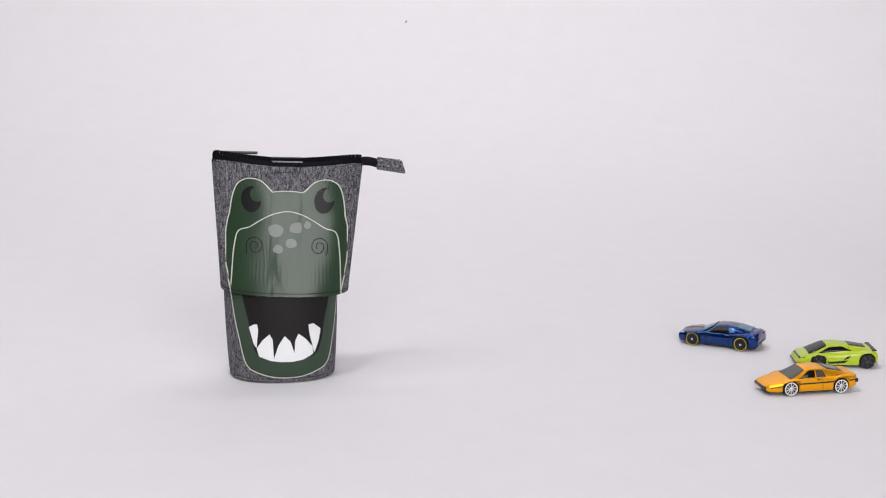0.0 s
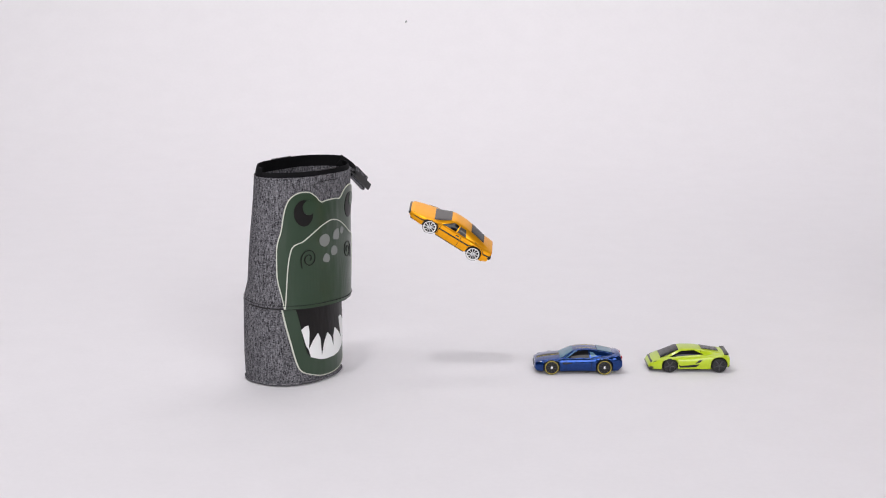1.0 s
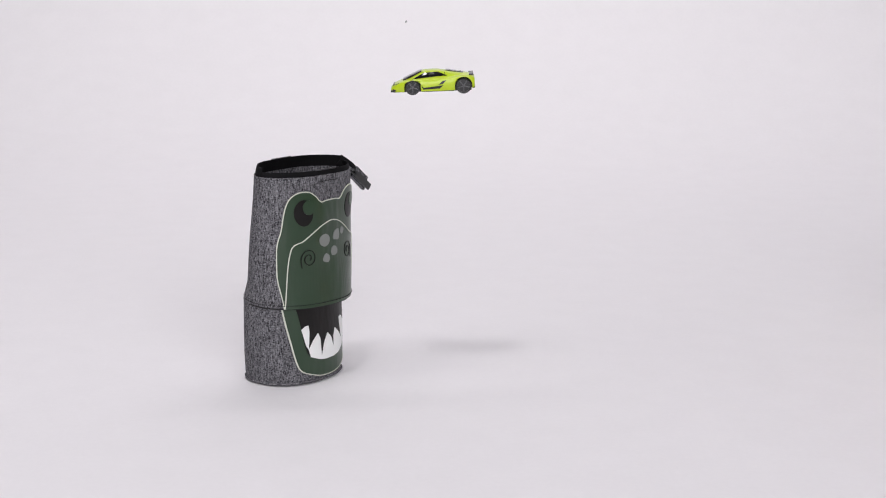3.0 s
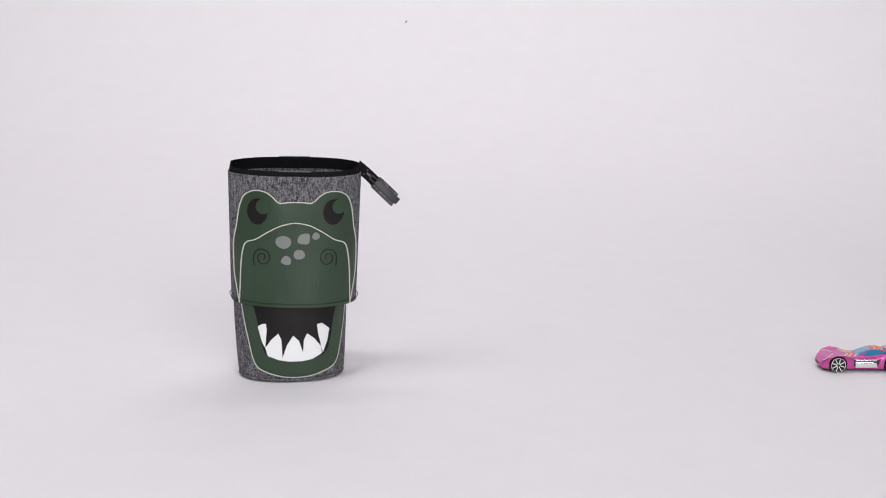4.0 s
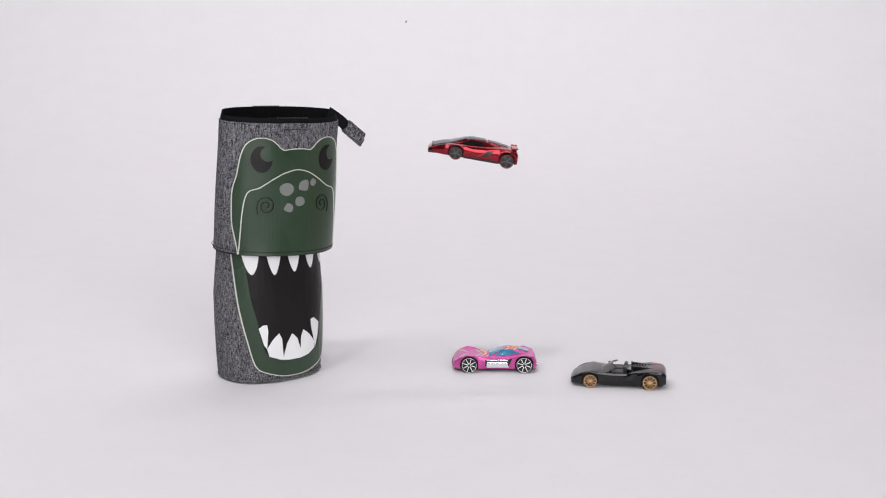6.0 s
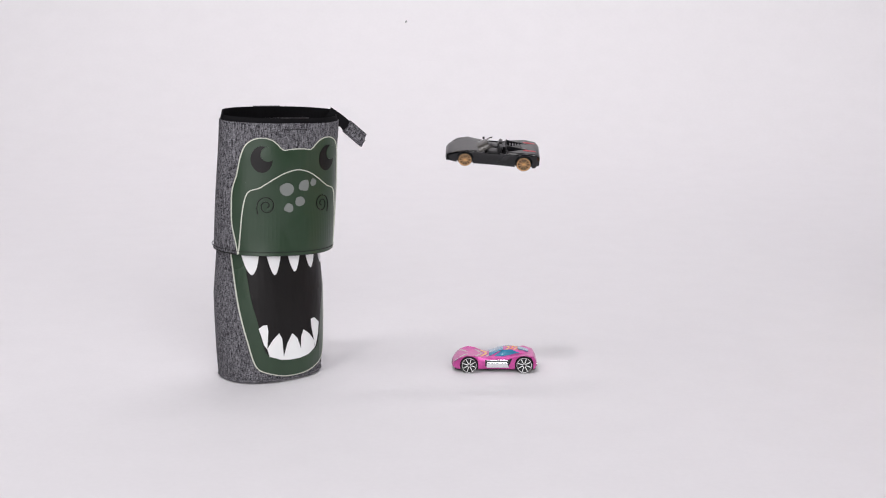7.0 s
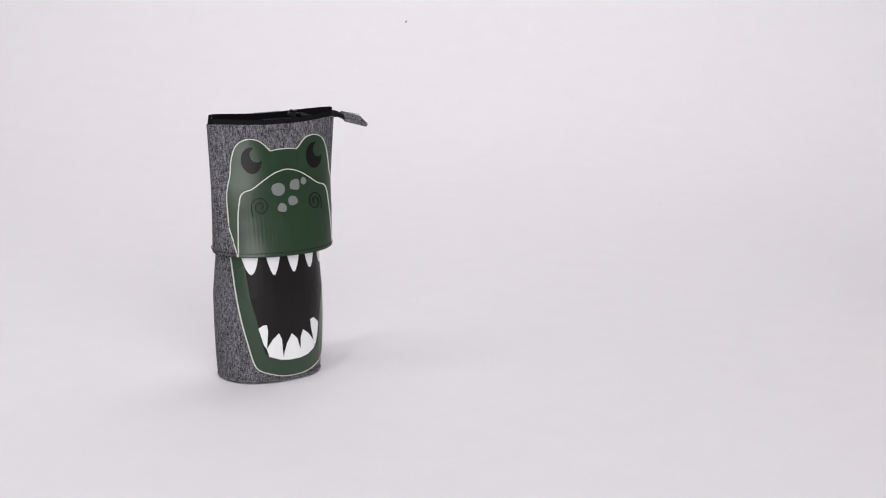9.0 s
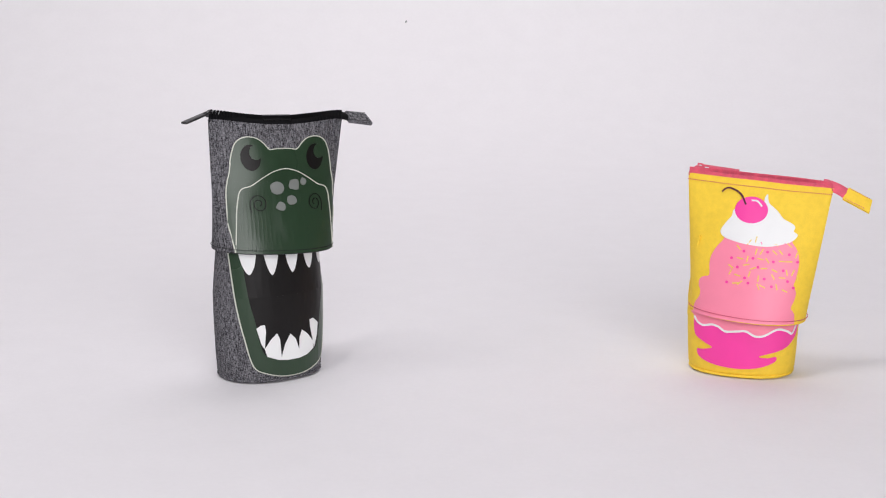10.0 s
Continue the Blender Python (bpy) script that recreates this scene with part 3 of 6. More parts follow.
def sundae_case():
    DRAW_IN[0], BODY_SHIFT[0] = 0.20, 0.0070
    case, mv = case_shell(CANARY, ROSE, ROSETTE, "yellow cloth pencil case with a pink ice cream sundae print", ROSE, ROSE, 0.050, CANARY, SUNDAE_SLEEVE, ([-1, 1], [-1, 1]))
    on = (SUNDAE_SLEEVE, mv[1])
    scoop = smooth_line([(-0.0518, -0.0001), (-0.0511, 0.0053), (-0.0466, 0.0108), (-0.0463, 0.0147), (-0.0484, 0.0178), (-0.0476, 0.0223), (-0.0440, 0.0252), (-0.0393, 0.0273), (-0.0402, 0.0359), (-0.0396, 0.0433), (-0.0362, 0.0510), (-0.0304, 0.0591), (-0.0236, 0.0663), (0.0191, 0.0679), (0.0250, 0.0628), (0.0296, 0.0561), (0.0320, 0.0452), (0.0312, 0.0329), (0.0301, 0.0264), (0.0327, 0.0209), (0.0321, 0.0150), (0.0304, 0.0109), (0.0339, 0.0070), (0.0352, 0.0008)], 3)
    print_on(*on, "scoop", scoop, CANDY, 0.0006, "pink ice cream scoop")
    cream = smooth_line([(-0.0336, 0.0669), (-0.0297, 0.0747), (-0.0258, 0.0806), (-0.0233, 0.0877), (-0.0036, 0.0942), (-0.0019, 0.0983), (0.0003, 0.1020), (0.0021, 0.0949), (0.0095, 0.0890), (0.0150, 0.0829), (0.0223, 0.0795), (0.0253, 0.0764), (0.0245, 0.0729), (0.0280, 0.0700), (0.0249, 0.0647), (0.0170, 0.0608), (0.0053, 0.0578), (-0.0090, 0.0579), (-0.0233, 0.0600), (-0.0310, 0.0624)], 3, True)
    print_on(*on, "cream", cream, TOOTH, 0.0009, "white whipped cream")
    print_on(*on, "cherry", ellipse(-0.0109, 0.0874, 0.0131, 0.0112), HOT, 0.0012, "magenta cherry")
    line_on(*on, "cherry_stem", smooth_line([(-0.0367, 0.0997), (-0.0326, 0.1036), (-0.0264, 0.1029), (-0.0205, 0.0993), (-0.0158, 0.0916)], 5), 0.0014, PLUM, 0.0015, "dark curved stem")
    line_on(*on, "cherry_glint", smooth_line([(-0.0118, 0.0955), (-0.0070, 0.0952), (-0.0030, 0.0913)], 5), 0.0013, TOOTH, 0.0015, "white glint")
    rng = random.Random(3)
    for i in range(60):
        x, z = -0.022 + 0.0058 * (i % 10) + rng.uniform(-0.002, 0.002), 0.024 + 0.0075 * (i // 10) + rng.uniform(-0.002, 0.002)
        a = rng.uniform(0, math.pi)
        if ((x - 0.006) / 0.036) ** 2 + ((z - 0.036) / 0.034) ** 2 > 0.8 or z < 0.022:
            continue
        if i % 3:
            dx, dz = 0.0026 * math.cos(a), 0.0026 * math.sin(a)
            line_on(*on, "sprinkle", [(x - dx, z - dz), (x, z), (x + dx, z + dz)], 0.0009, SPRINKLE, 0.0009)
        else:
            print_on(*on, "sprinkle_dot", ellipse(x, z, 0.0012, 0.0012, 10), HOT, 0.0009)
    wave = smooth_line([(-0.0419, 0.0431), (-0.0391, 0.0395), (-0.0334, 0.0375), (-0.0263, 0.0391), (-0.0202, 0.0381), (-0.0145, 0.0352), (-0.0051, 0.0360), (0.0020, 0.0366), (0.0091, 0.0333), (0.0162, 0.0338), (0.0256, 0.0385), (0.0327, 0.0367), (0.0374, 0.0341), (0.0422, 0.0408), (0.0459, 0.0426)], 4)
    wave = [(x, z * 1.08) for x, z in wave]
    decal("sundae_cup", [(-0.0460, 0.0498), (0.0440, 0.0498)] + wave[::-1], CANDY, body_point, case, 0.0008, "pink ice cream in the glass")
    bowl = smooth_line([(0.0459, 0.0426), (0.0431, 0.0336), (0.0384, 0.0284), (0.0303, 0.0229), (0.0129, 0.0181), (0.0195, 0.0167), (0.0252, 0.0176), (0.0247, 0.0137), (0.0138, 0.0095), (-0.0003, 0.0078), (-0.0145, 0.0081), (-0.0277, 0.0099), (-0.0367, 0.0135), (-0.0381, 0.0183), (-0.0334, 0.0191), (-0.0249, 0.0218), (-0.0325, 0.0250), (-0.0405, 0.0292), (-0.0424, 0.0387)], 4)
    bowl = [(x, z * 1.08) for x, z in bowl]
    decal("glass_bowl", wave + bowl[1:], HOT, body_point, case, 0.0008, "magenta sundae glass")
    ribbon("syrup_line", wave, 0.0017, TOOTH, body_point, case, 0.0012, "white wavy line")
    return case, mv


sundae, sundae_parts = sundae_case()

# ---- die-cast toy cars: nose towards -x, sizes in millimetres ----
MM = 0.001


def lathe_wheel(r, w, rim_mat, ring_mat, spokes, parent, at, face, hub_mat, ring=0.78):
    """A wheel: tyre, rim with spokes and hub. face: -1 towards -y, 1 towards +y."""
    h = w / 2
    prof = [(r * 0.80, -h * 0.5), (r * 0.86, -h * 0.95), (r * 0.93, -h), (r * 0.98, -h * 0.8), (r, -h * 0.5), (r, h * 0.6), (r * 0.95, h), (r * 0.3, h)]
    tyre = part("wheel", turned([(a * MM, b * MM) for a, b in prof], 30), RUBBER, parent)
    bm = turned([(r * 0.91 * MM, -h * 0.96 * MM), (r * 0.89 * MM, -h * 1.06 * MM), (r * ring * MM, -h * 1.04 * MM), (r * (ring - 0.02) * MM, -h * 0.6 * MM)], 30)
    part("rim_ring", bm, ring_mat, tyre)
    bm = turned([(0.0001, -h * 0.62 * MM), (r * 0.86 * MM, -h * 0.60 * MM)], 24)
    part("rim_dish", bm, BLACK, tyre)
    bm = bmesh.new()
    for k in range(spokes):
        a = 2 * math.pi * k / spokes + 0.3
        c0 = len(bm.verts)
        block(r * 0.74 * MM, h * 0.5 * MM, r * (0.46 / spokes + 0.025) * MM, (r * 0.43 * MM, -h * 0.80 * MM, 0), 0.0001, bm)
        bm.verts.ensure_lookup_table()
        bmesh.ops.rotate(bm, verts=bm.verts[c0:], cent=(0, 0, 0), matrix=Matrix.Rotation(a, 3, "Y"))
    part("spokes", bm, rim_mat, tyre)
    bm = turned([(r * 0.17 * MM, -h * 0.8 * MM), (r * 0.16 * MM, -h * 1.12 * MM), (r * 0.08 * MM, -h * 1.2 * MM), (0.00002, -h * 1.2 * MM)], 14)
    part("hub", bm, hub_mat, tyre)
    tyre.matrix_basis = Matrix.Translation([c * MM for c in at]) @ (Matrix.Rotation(math.pi, 4, "Z") if face > 0 else Matrix.Identity(4))
    return tyre


class Shape:
    """The lofted skin of a toy car: lower body and cabin, both given by curves along x."""

    def __init__(self, spec):
        k = spec.get("low", 1.0)
        self.s = {**spec, **{key: [(x, z * k) for x, z in spec[key]] for key in ("top", "belt", "roof") if key in spec}}

    def at(self, key, x):
        xs, ys = zip(*self.s[key])
        return float(np.interp(x, xs, ys))

    def floor(self, x):
        s = self.s
        z = self.at("sill", x)
        for xw, r in ((s["wf"], s["rf"]), (s["wr"], s["rr"])):
            ra = r + 0.75
            if abs(x - xw) < ra:
                z = max(z, r + math.sqrt(ra * ra - (x - xw) ** 2))
        return min(z, self.at("belt", x) - 0.5)

    def body(self, x, v):
        """v 0: lower edge, 0.5: shoulder, 1: middle of the top; the near side is -y."""
        hw, zb, zs, zt = self.at("half", x), self.floor(x), self.at("belt", x), self.at("top", x)
        h = zs - zb
        tuck = self.s.get("tuck", 0.94)
        pts = [(hw * tuck, zb), (hw * 0.985, zb + h * 0.22), (hw, zb + h * 0.5), (hw * 0.99, zb + h * 0.8), (hw * 0.955, zs),
               (hw * 0.86, zs + (zt - zs) * 0.45), (hw * 0.6, zs + (zt - zs) * 0.8), (hw * 0.3, zs + (zt - zs) * 0.95), (0, zt)]
        t = np.linspace(0, 1, 9)
        return Vector((x * MM, -float(np.interp(v, t, [p[0] for p in pts])) * MM, float(np.interp(v, t, [p[1] for p in pts])) * MM))

    def cabin(self, x, v):
        """v 0: base on the body, 1: middle of the roof."""
        wb, zr = self.at("cab_half", x), self.at("roof", x)
        zb = min(self.at("belt", x) - 0.3, zr - 0.05)
        lean = self.s.get("lean", 0.78)
        h = zr - zb
        pts = [(wb, zb), (wb * (1 + lean) / 2 + 0.3, zb + h * 0.5), (wb * lean + 0.1, zb + h * 0.84), (wb * lean * 0.9, zb + h * 0.93), (wb * lean * 0.55, zb + h * 0.985), (0, zr)]
        t = [0, 0.28, 0.52, 0.6, 0.8, 1]
        return Vector((x * MM, -float(np.interp(v, t, [p[0] for p in pts])) * MM, float(np.interp(v, t, [p[1] for p in pts])) * MM))


def skin(fn, xs, vs):
    rows = []
    for x in xs:
        half = [fn(x, v) for v in vs]
        rows.append(half + [Vector((p.x, -p.y, p.z)) for p in reversed(half[:-1])])
    bm = grid(rows)
    n = len(rows[0])
    cap(bm, range(n))
    cap(bm, range((len(rows) - 1) * n, len(rows) * n))
    bmesh.ops.recalc_face_normals(bm, faces=bm.faces)
    return bm


def patch(name, fn, quad, mat, parent, lift=0.25, label="", side=-1, n=8, smooth=40):
    """A thin fitted piece on the skin, its corners given as (x, v); side 1 mirrors it to the far side."""
    (a, b, c, d) = quad
    rows, low = [], []
    e = 0.15
    for i in range(n + 1):
        row, lrow = [], []
        for j in range(n + 1):
            s, t = i / n, j / n
            x = (a[0] * (1 - s) + b[0] * s) * (1 - t) + (d[0] * (1 - s) + c[0] * s) * t
            v = (a[1] * (1 - s) + b[1] * s) * (1 - t) + (d[1] * (1 - s) + c[1] * s) * t
            p = fn(x, v)
            tx = fn(x + e, v) - fn(x - e, v)
            tv = fn(x, min(v + 0.02, 1)) - fn(x, max(v - 0.02, 0))
            no = tv.cross(tx)
            no = no.normalized() if no.length > 0 else Vector((0, 0, 1))
            if no.z < -0.2 or (abs(no.z) < 0.5 and no.y > 0):
                no = -no
            q, w = p + no * lift * MM, p - no * 0.15 * MM
            if side > 0:
                q.y, w.y = -q.y, -w.y
            row.append(q)
            lrow.append(w)
        rows.append(row)
        low.append(lrow)
    bm = grid(rows)
    lo = [[bm.verts.new(p) for p in r] for r in low]
    bm.verts.ensure_lookup_table()
    hi = [[bm.verts[i * (n + 1) + j] for j in range(n + 1)] for i in range(n + 1)]
    loop = [(i, 0) for i in range(n)] + [(n, j) for j in range(n)] + [(i, n) for i in range(n, 0, -1)] + [(0, j) for j in range(n, 0, -1)]
    for (i, j), (k, m) in zip(loop, loop[1:] + loop[:1]):
        if (hi[i][j].co - hi[k][m].co).length > 1e-8:
            bm.faces.new((hi[i][j], hi[k][m], lo[k][m], lo[i][j]))
    bmesh.ops.remove_doubles(bm, verts=bm.verts, dist=1e-7)
    bmesh.ops.recalc_face_normals(bm, faces=bm.faces)
    return part(name, bm, mat, parent, label, smooth=smooth)


def across(name, fn, x0, x1, v, mat, parent, lift=0.25, label="", slant=0.0):
    """A piece across the car's middle (windscreen, rear window, hood panel); v: the outer edge at x0 and x1."""
    rows = []
    n, m = 10, 10
    v0, v1 = v
    for i in range(n + 1):
        s = i / n
        vo = v0 * (1 - s) + v1 * s
        row = []
        for j in range(m + 1):
            w = vo + (1 - vo) * j / m
            x = x0 + (x1 - x0) * s + slant * (1 - j / m)
            p = fn(x, w)
            row.append(p + Vector((0, 0, lift * MM)))
        rows.append(row + [Vector((p.x, -p.y, p.z)) for p in reversed(row[:-1])])
    bm = grid(rows)
    bmesh.ops.recalc_face_normals(bm, faces=bm.faces)
    thicken(bm, -0.0003)
    bmesh.ops.recalc_face_normals(bm, faces=bm.faces)
    return part(name, bm, mat, parent, label, smooth=40)


def toy_car(spec, paint, label, wheel):
    """Body, cabin, chassis and four wheels; the windows and trim come from each car's own function."""
    car = new("toy_car")
    tagged(car, label, "toy car", group="toy cars")
    sh = Shape(spec)
    x0, x1 = spec["top"][0][0], spec["top"][-1][0]
    xs = set(np.linspace(x0, x1, 64))
    for xw, r in ((spec["wf"], spec["rf"]), (spec["wr"], spec["rr"])):
        for d in (0.74, 0.76):
            xs |= {xw - r - d, xw + r + d}
    xs = sorted(x for x in xs if x0 <= x <= x1)
    part("body", skin(sh.body, xs, np.linspace(0, 1, 17)), paint, car, smooth=35)
    if "roof" in spec:
        c0, c1 = spec["roof"][0][0], spec["roof"][-1][0]
        part("cabin", skin(sh.cabin, np.linspace(c0, c1, 44), np.linspace(0, 1, 16)), spec.get("cab_mat", paint), car, smooth=35)
    hw = min(sh.at("half", spec["wf"]), sh.at("half", spec["wr"]))
    waist = min(sh.at("half", x) for x in np.linspace(spec["wf"], spec["wr"], 15)) * spec.get("tuck", 0.94) - 0.4
    bm = block((x1 - x0 - 5) * MM, (hw - 4.6) * 2 * MM, 6.5 * MM, ((x0 + x1) / 2 * MM, 0, 5.4 * MM), 0.0006)
    block((spec["wr"] - spec["wf"] - spec["rf"] * 2 - 3) * MM, waist * 2 * MM, 2.4 * MM, ((spec["wf"] + spec["wr"]) / 2 * MM, 0, 3.4 * MM), 0.0005, bm)
    part("chassis", bm, BLACK, car, "black plastic base")
    for xw, r in ((spec["wf"], spec["rf"]), (spec["wr"], spec["rr"])):
        for f in (-1, 1):
            lathe_wheel(r, 4.2, *wheel[:3], car, (xw, f * (sh.at("half", xw) - 2.0), r), f, *wheel[3:])
    return car, sh


def squeeze(car, front, nose, back=99, tail=1.0):
    """Shortens the overhang ahead of x = front and behind x = back, in millimetres."""
    def bend(x):
        if x < front * MM:
            return front * MM + (x - front * MM) * nose
        return back * MM + (x - back * MM) * tail if x > back * MM else x
    for ob in car.children:
        if ob.name.startswith("wheel"):
            continue
        if ob.matrix_basis.translation.length > 1e-6:
            ob.location.x = bend(ob.matrix_basis.translation.x)
            continue
        for v in ob.data.vertices:
            v.co.x = bend(v.co.x)
    return car


def both(*args, **kw):
    for s in (-1, 1):
        patch(*args, side=s, **kw)


def yellow_car():
    spec = dict(wf=-17.7, wr=23.7, rf=5.9, rr=5.9, lean=0.74, low=0.95, tuck=0.93,
                top=[(-37, 7.6), (-35.5, 9.0), (-30, 10.4), (-18, 13.6), (-14, 14.4), (10, 15.0), (24, 15.8), (33, 15.6), (36.5, 15.0)],
                belt=[(-37, 7.0), (-35.5, 8.3), (-30, 9.6), (-18, 12.4), (-14, 13.0), (24, 14.2), (36.5, 14.0)],
                sill=[(-37, 4.6), (-33, 3.2), (30, 3.2), (36.5, 5.4)],
                half=[(-37, 9.0), (-35.5, 12.0), (-28, 14.2), (-18, 15.3), (24, 15.5), (34, 14.8), (36.5, 14)],
                roof=[(-19, 12.4), (-4, 20.4), (-1, 21.0), (8, 20.9), (12, 20.2), (33, 15.4)],
                cab_half=[(-19, 12.6), (-3, 13.6), (14, 13.6), (33, 12.6)])
    car, sh = toy_car(spec, ORANGE, "orange-yellow wedge-shaped die-cast toy car with silver mesh wheels", (WHITERIM, WHITERIM, 10, CHROME))
    across("windscreen", sh.cabin, -17.5, -5.2, (0.30, 0.60), CLEAR, car, label="clear tinted windscreen")
    across("rear_window", sh.cabin, 13.5, 27, (0.66, 0.66), SMOKE, car, label="sloping clear rear window")
    both("side_window", sh.cabin, [(-11.0, 0.10), (-2.2, 0.50), (2.4, 0.50), (2.4, 0.08)], SMOKE, car)
    both("quarter_window", sh.cabin, [(3.6, 0.08), (3.6, 0.50), (9.2, 0.48), (11.5, 0.08)], CLEAR, car)
    both("waist_stripe", sh.body, [(-33.5, 0.30), (-33.5, 0.345), (35.8, 0.345), (35.8, 0.30)], BLACK, car, n=40)
    both("door_handle", sh.body, [(3.4, 0.42), (3.4, 0.47), (6.2, 0.47), (6.2, 0.42)], BLACK, car, n=3)
    both("side_vent", sh.cabin, [(20, 0.06), (20, 0.16), (24, 0.16), (25, 0.06)], BLACK, car, n=3)
    both("door_line", sh.body, [(-10.6, 0.06), (-10.9, 0.48), (-10.6, 0.48), (-10.3, 0.06)], STITCH, car, lift=0.08)
    both("door_line", sh.body, [(8.2, 0.06), (7.9, 0.48), (8.2, 0.48), (8.5, 0.06)], STITCH, car, lift=0.08)
    bm = block(3.2 * MM, 20.5 * MM, 2.4 * MM, (-36.2 * MM, 0, 6.0 * MM), 0.0007)
    part("front_bumper", bm, BLACK, car)
    bm = block(2.6 * MM, 29.5 * MM, 3.0 * MM, (36.6 * MM, 0, 9.8 * MM), 0.0007)
    part("rear_bumper", bm, BLACK, car)
    bm = block(1.2 * MM, 24 * MM, 2.2 * MM, (36.5 * MM, 0, 12.6 * MM), 0.0004)
    part("tail_lights", bm, REDLINE, car, "red rear light strip")
    return car


def blue_car():
    spec = dict(wf=-20.5, wr=22.2, rf=6.1, rr=6.2, lean=0.70, low=0.92, tuck=0.93,
                top=[(-37, 8.6), (-35.8, 11.0), (-32, 12.6), (-24, 14.0), (-12, 15.4), (14, 16.0), (28, 17.2), (34, 17.8), (36, 16.6), (36.8, 13)],
                belt=[(-37, 8.0), (-35.8, 9.6), (-30, 11.2), (-20, 12.6), (-8, 13.0), (8, 13.2), (22, 14.8), (34, 15.2), (36.8, 12)],
                sill=[(-37, 5.0), (-34, 3.0), (33, 3.2), (36.8, 5.6)],
                half=[(-37, 9.5), (-35.8, 12.2), (-30, 14.6), (-21, 15.6), (-6, 14.6), (8, 14.8), (22, 16.0), (32, 15), (36.8, 12.4)],
                roof=[(-15, 14.4), (-5, 19.6), (0, 21.4), (8, 22.0), (14, 21.4), (32, 17.4)],
                cab_half=[(-15, 12.0), (0, 13.0), (14, 13.0), (32, 11)])
    car, sh = toy_car(spec, BLUE, "metallic dark blue die-cast coupe toy car with yellow-lined wheels", (BLACK, YELLOWLINE, 10, CHROME, 0.84))
    across("windscreen", sh.cabin, -13.8, -3.0, (0.26, 0.60), ICEGLASS, car, label="pale blue tinted windscreen")
    across("rear_window", sh.cabin, 16.5, 28.5, (0.62, 0.55), ICEGLASS, car, label="pale blue tinted rear window")
    both("side_window", sh.cabin, [(-9.0, 0.12), (0.5, 0.52), (9.0, 0.52), (10.5, 0.10)], SMOKE, car)
    both("window_frame", sh.cabin, [(-11.0, 0.10), (-1.6, 0.56), (0.2, 0.56), (-9.4, 0.10)], ICEGLASS, car)
    both("quarter_window", sh.cabin, [(11.6, 0.14), (10.4, 0.44), (13, 0.42), (16.0, 0.18)], ICEGLASS, car)
    across("hood_stripe", sh.body, -34, -13.5, (0.955, 0.95), BLACK, car, 0.12, label="black centre stripe on the hood")
    for s in (-1, 1):
        patch("pinstripe", sh.body, [(-34, 0.943), (-34, 0.953), (-13.5, 0.948), (-13.5, 0.938)], YELLOWLINE, car, 0.16, side=s, n=8)
        patch("roof_pinstripe", sh.cabin, [(-1.5, 0.80), (-1.5, 0.815), (15.5, 0.815), (15.5, 0.80)], YELLOWLINE, car, 0.10, side=s, n=8)
    both("headlamp", sh.body, [(-33.0, 0.54), (-32.4, 0.62), (-29.0, 0.60), (-29.6, 0.54)], CHROME, car, n=4)
    both("side_vent", sh.body, [(-11.4, 0.30), (-11.6, 0.40), (-4.0, 0.36), (-4.0, 0.33)], BLACK, car, n=4)
    both("door_line", sh.body, [(-8.3, 0.06), (-8.6, 0.48), (-8.3, 0.48), (-8.0, 0.06)], STITCH, car, lift=0.08)
    both("door_line", sh.body, [(11.2, 0.06), (11.9, 0.48), (12.2, 0.48), (11.5, 0.06)], STITCH, car, lift=0.08)
    part("grille", block(1.2 * MM, 12 * MM, 2.8 * MM, (-36.8 * MM, 0, 6.8 * MM), 0.0004), BLACK, car)
    for s in (-1, 1):
        part("tail_light", block(1.0 * MM, 4 * MM, 1.6 * MM, (36.4 * MM, s * 9 * MM, 13.2 * MM), 0.0004), REDLINE, car)
    part("bumper_insert", block(1.2 * MM, 18 * MM, 2.0 * MM, (36.6 * MM, 0, 7 * MM), 0.0004), BLACK, car)
    return squeeze(car, -27.6, 0.72)


def rear_wing(car, x, z, span, chord, mat, posts, tilt=-8):
    bm = block(chord * MM, span * MM, 0.7 * MM, (0, 0, 0), 0.0004)
    for s in (-1, 1):
        block(chord * 1.02 * MM, 0.8 * MM, 1.2 * MM, (0, s * span / 2 * MM, 0), 0.0003, bm)
    w = part("rear_wing", bm, mat, car)
    w.matrix_basis = pose(x * MM, 0, z * MM, 0, tilt, 0)
    for s in (-1, 1):
        part("wing_post", block(1.6 * MM, 0.9 * MM, posts * MM, (-0.4 * MM, s * span * 0.3 * MM, -posts / 2 * MM), 0.0003), mat, w)


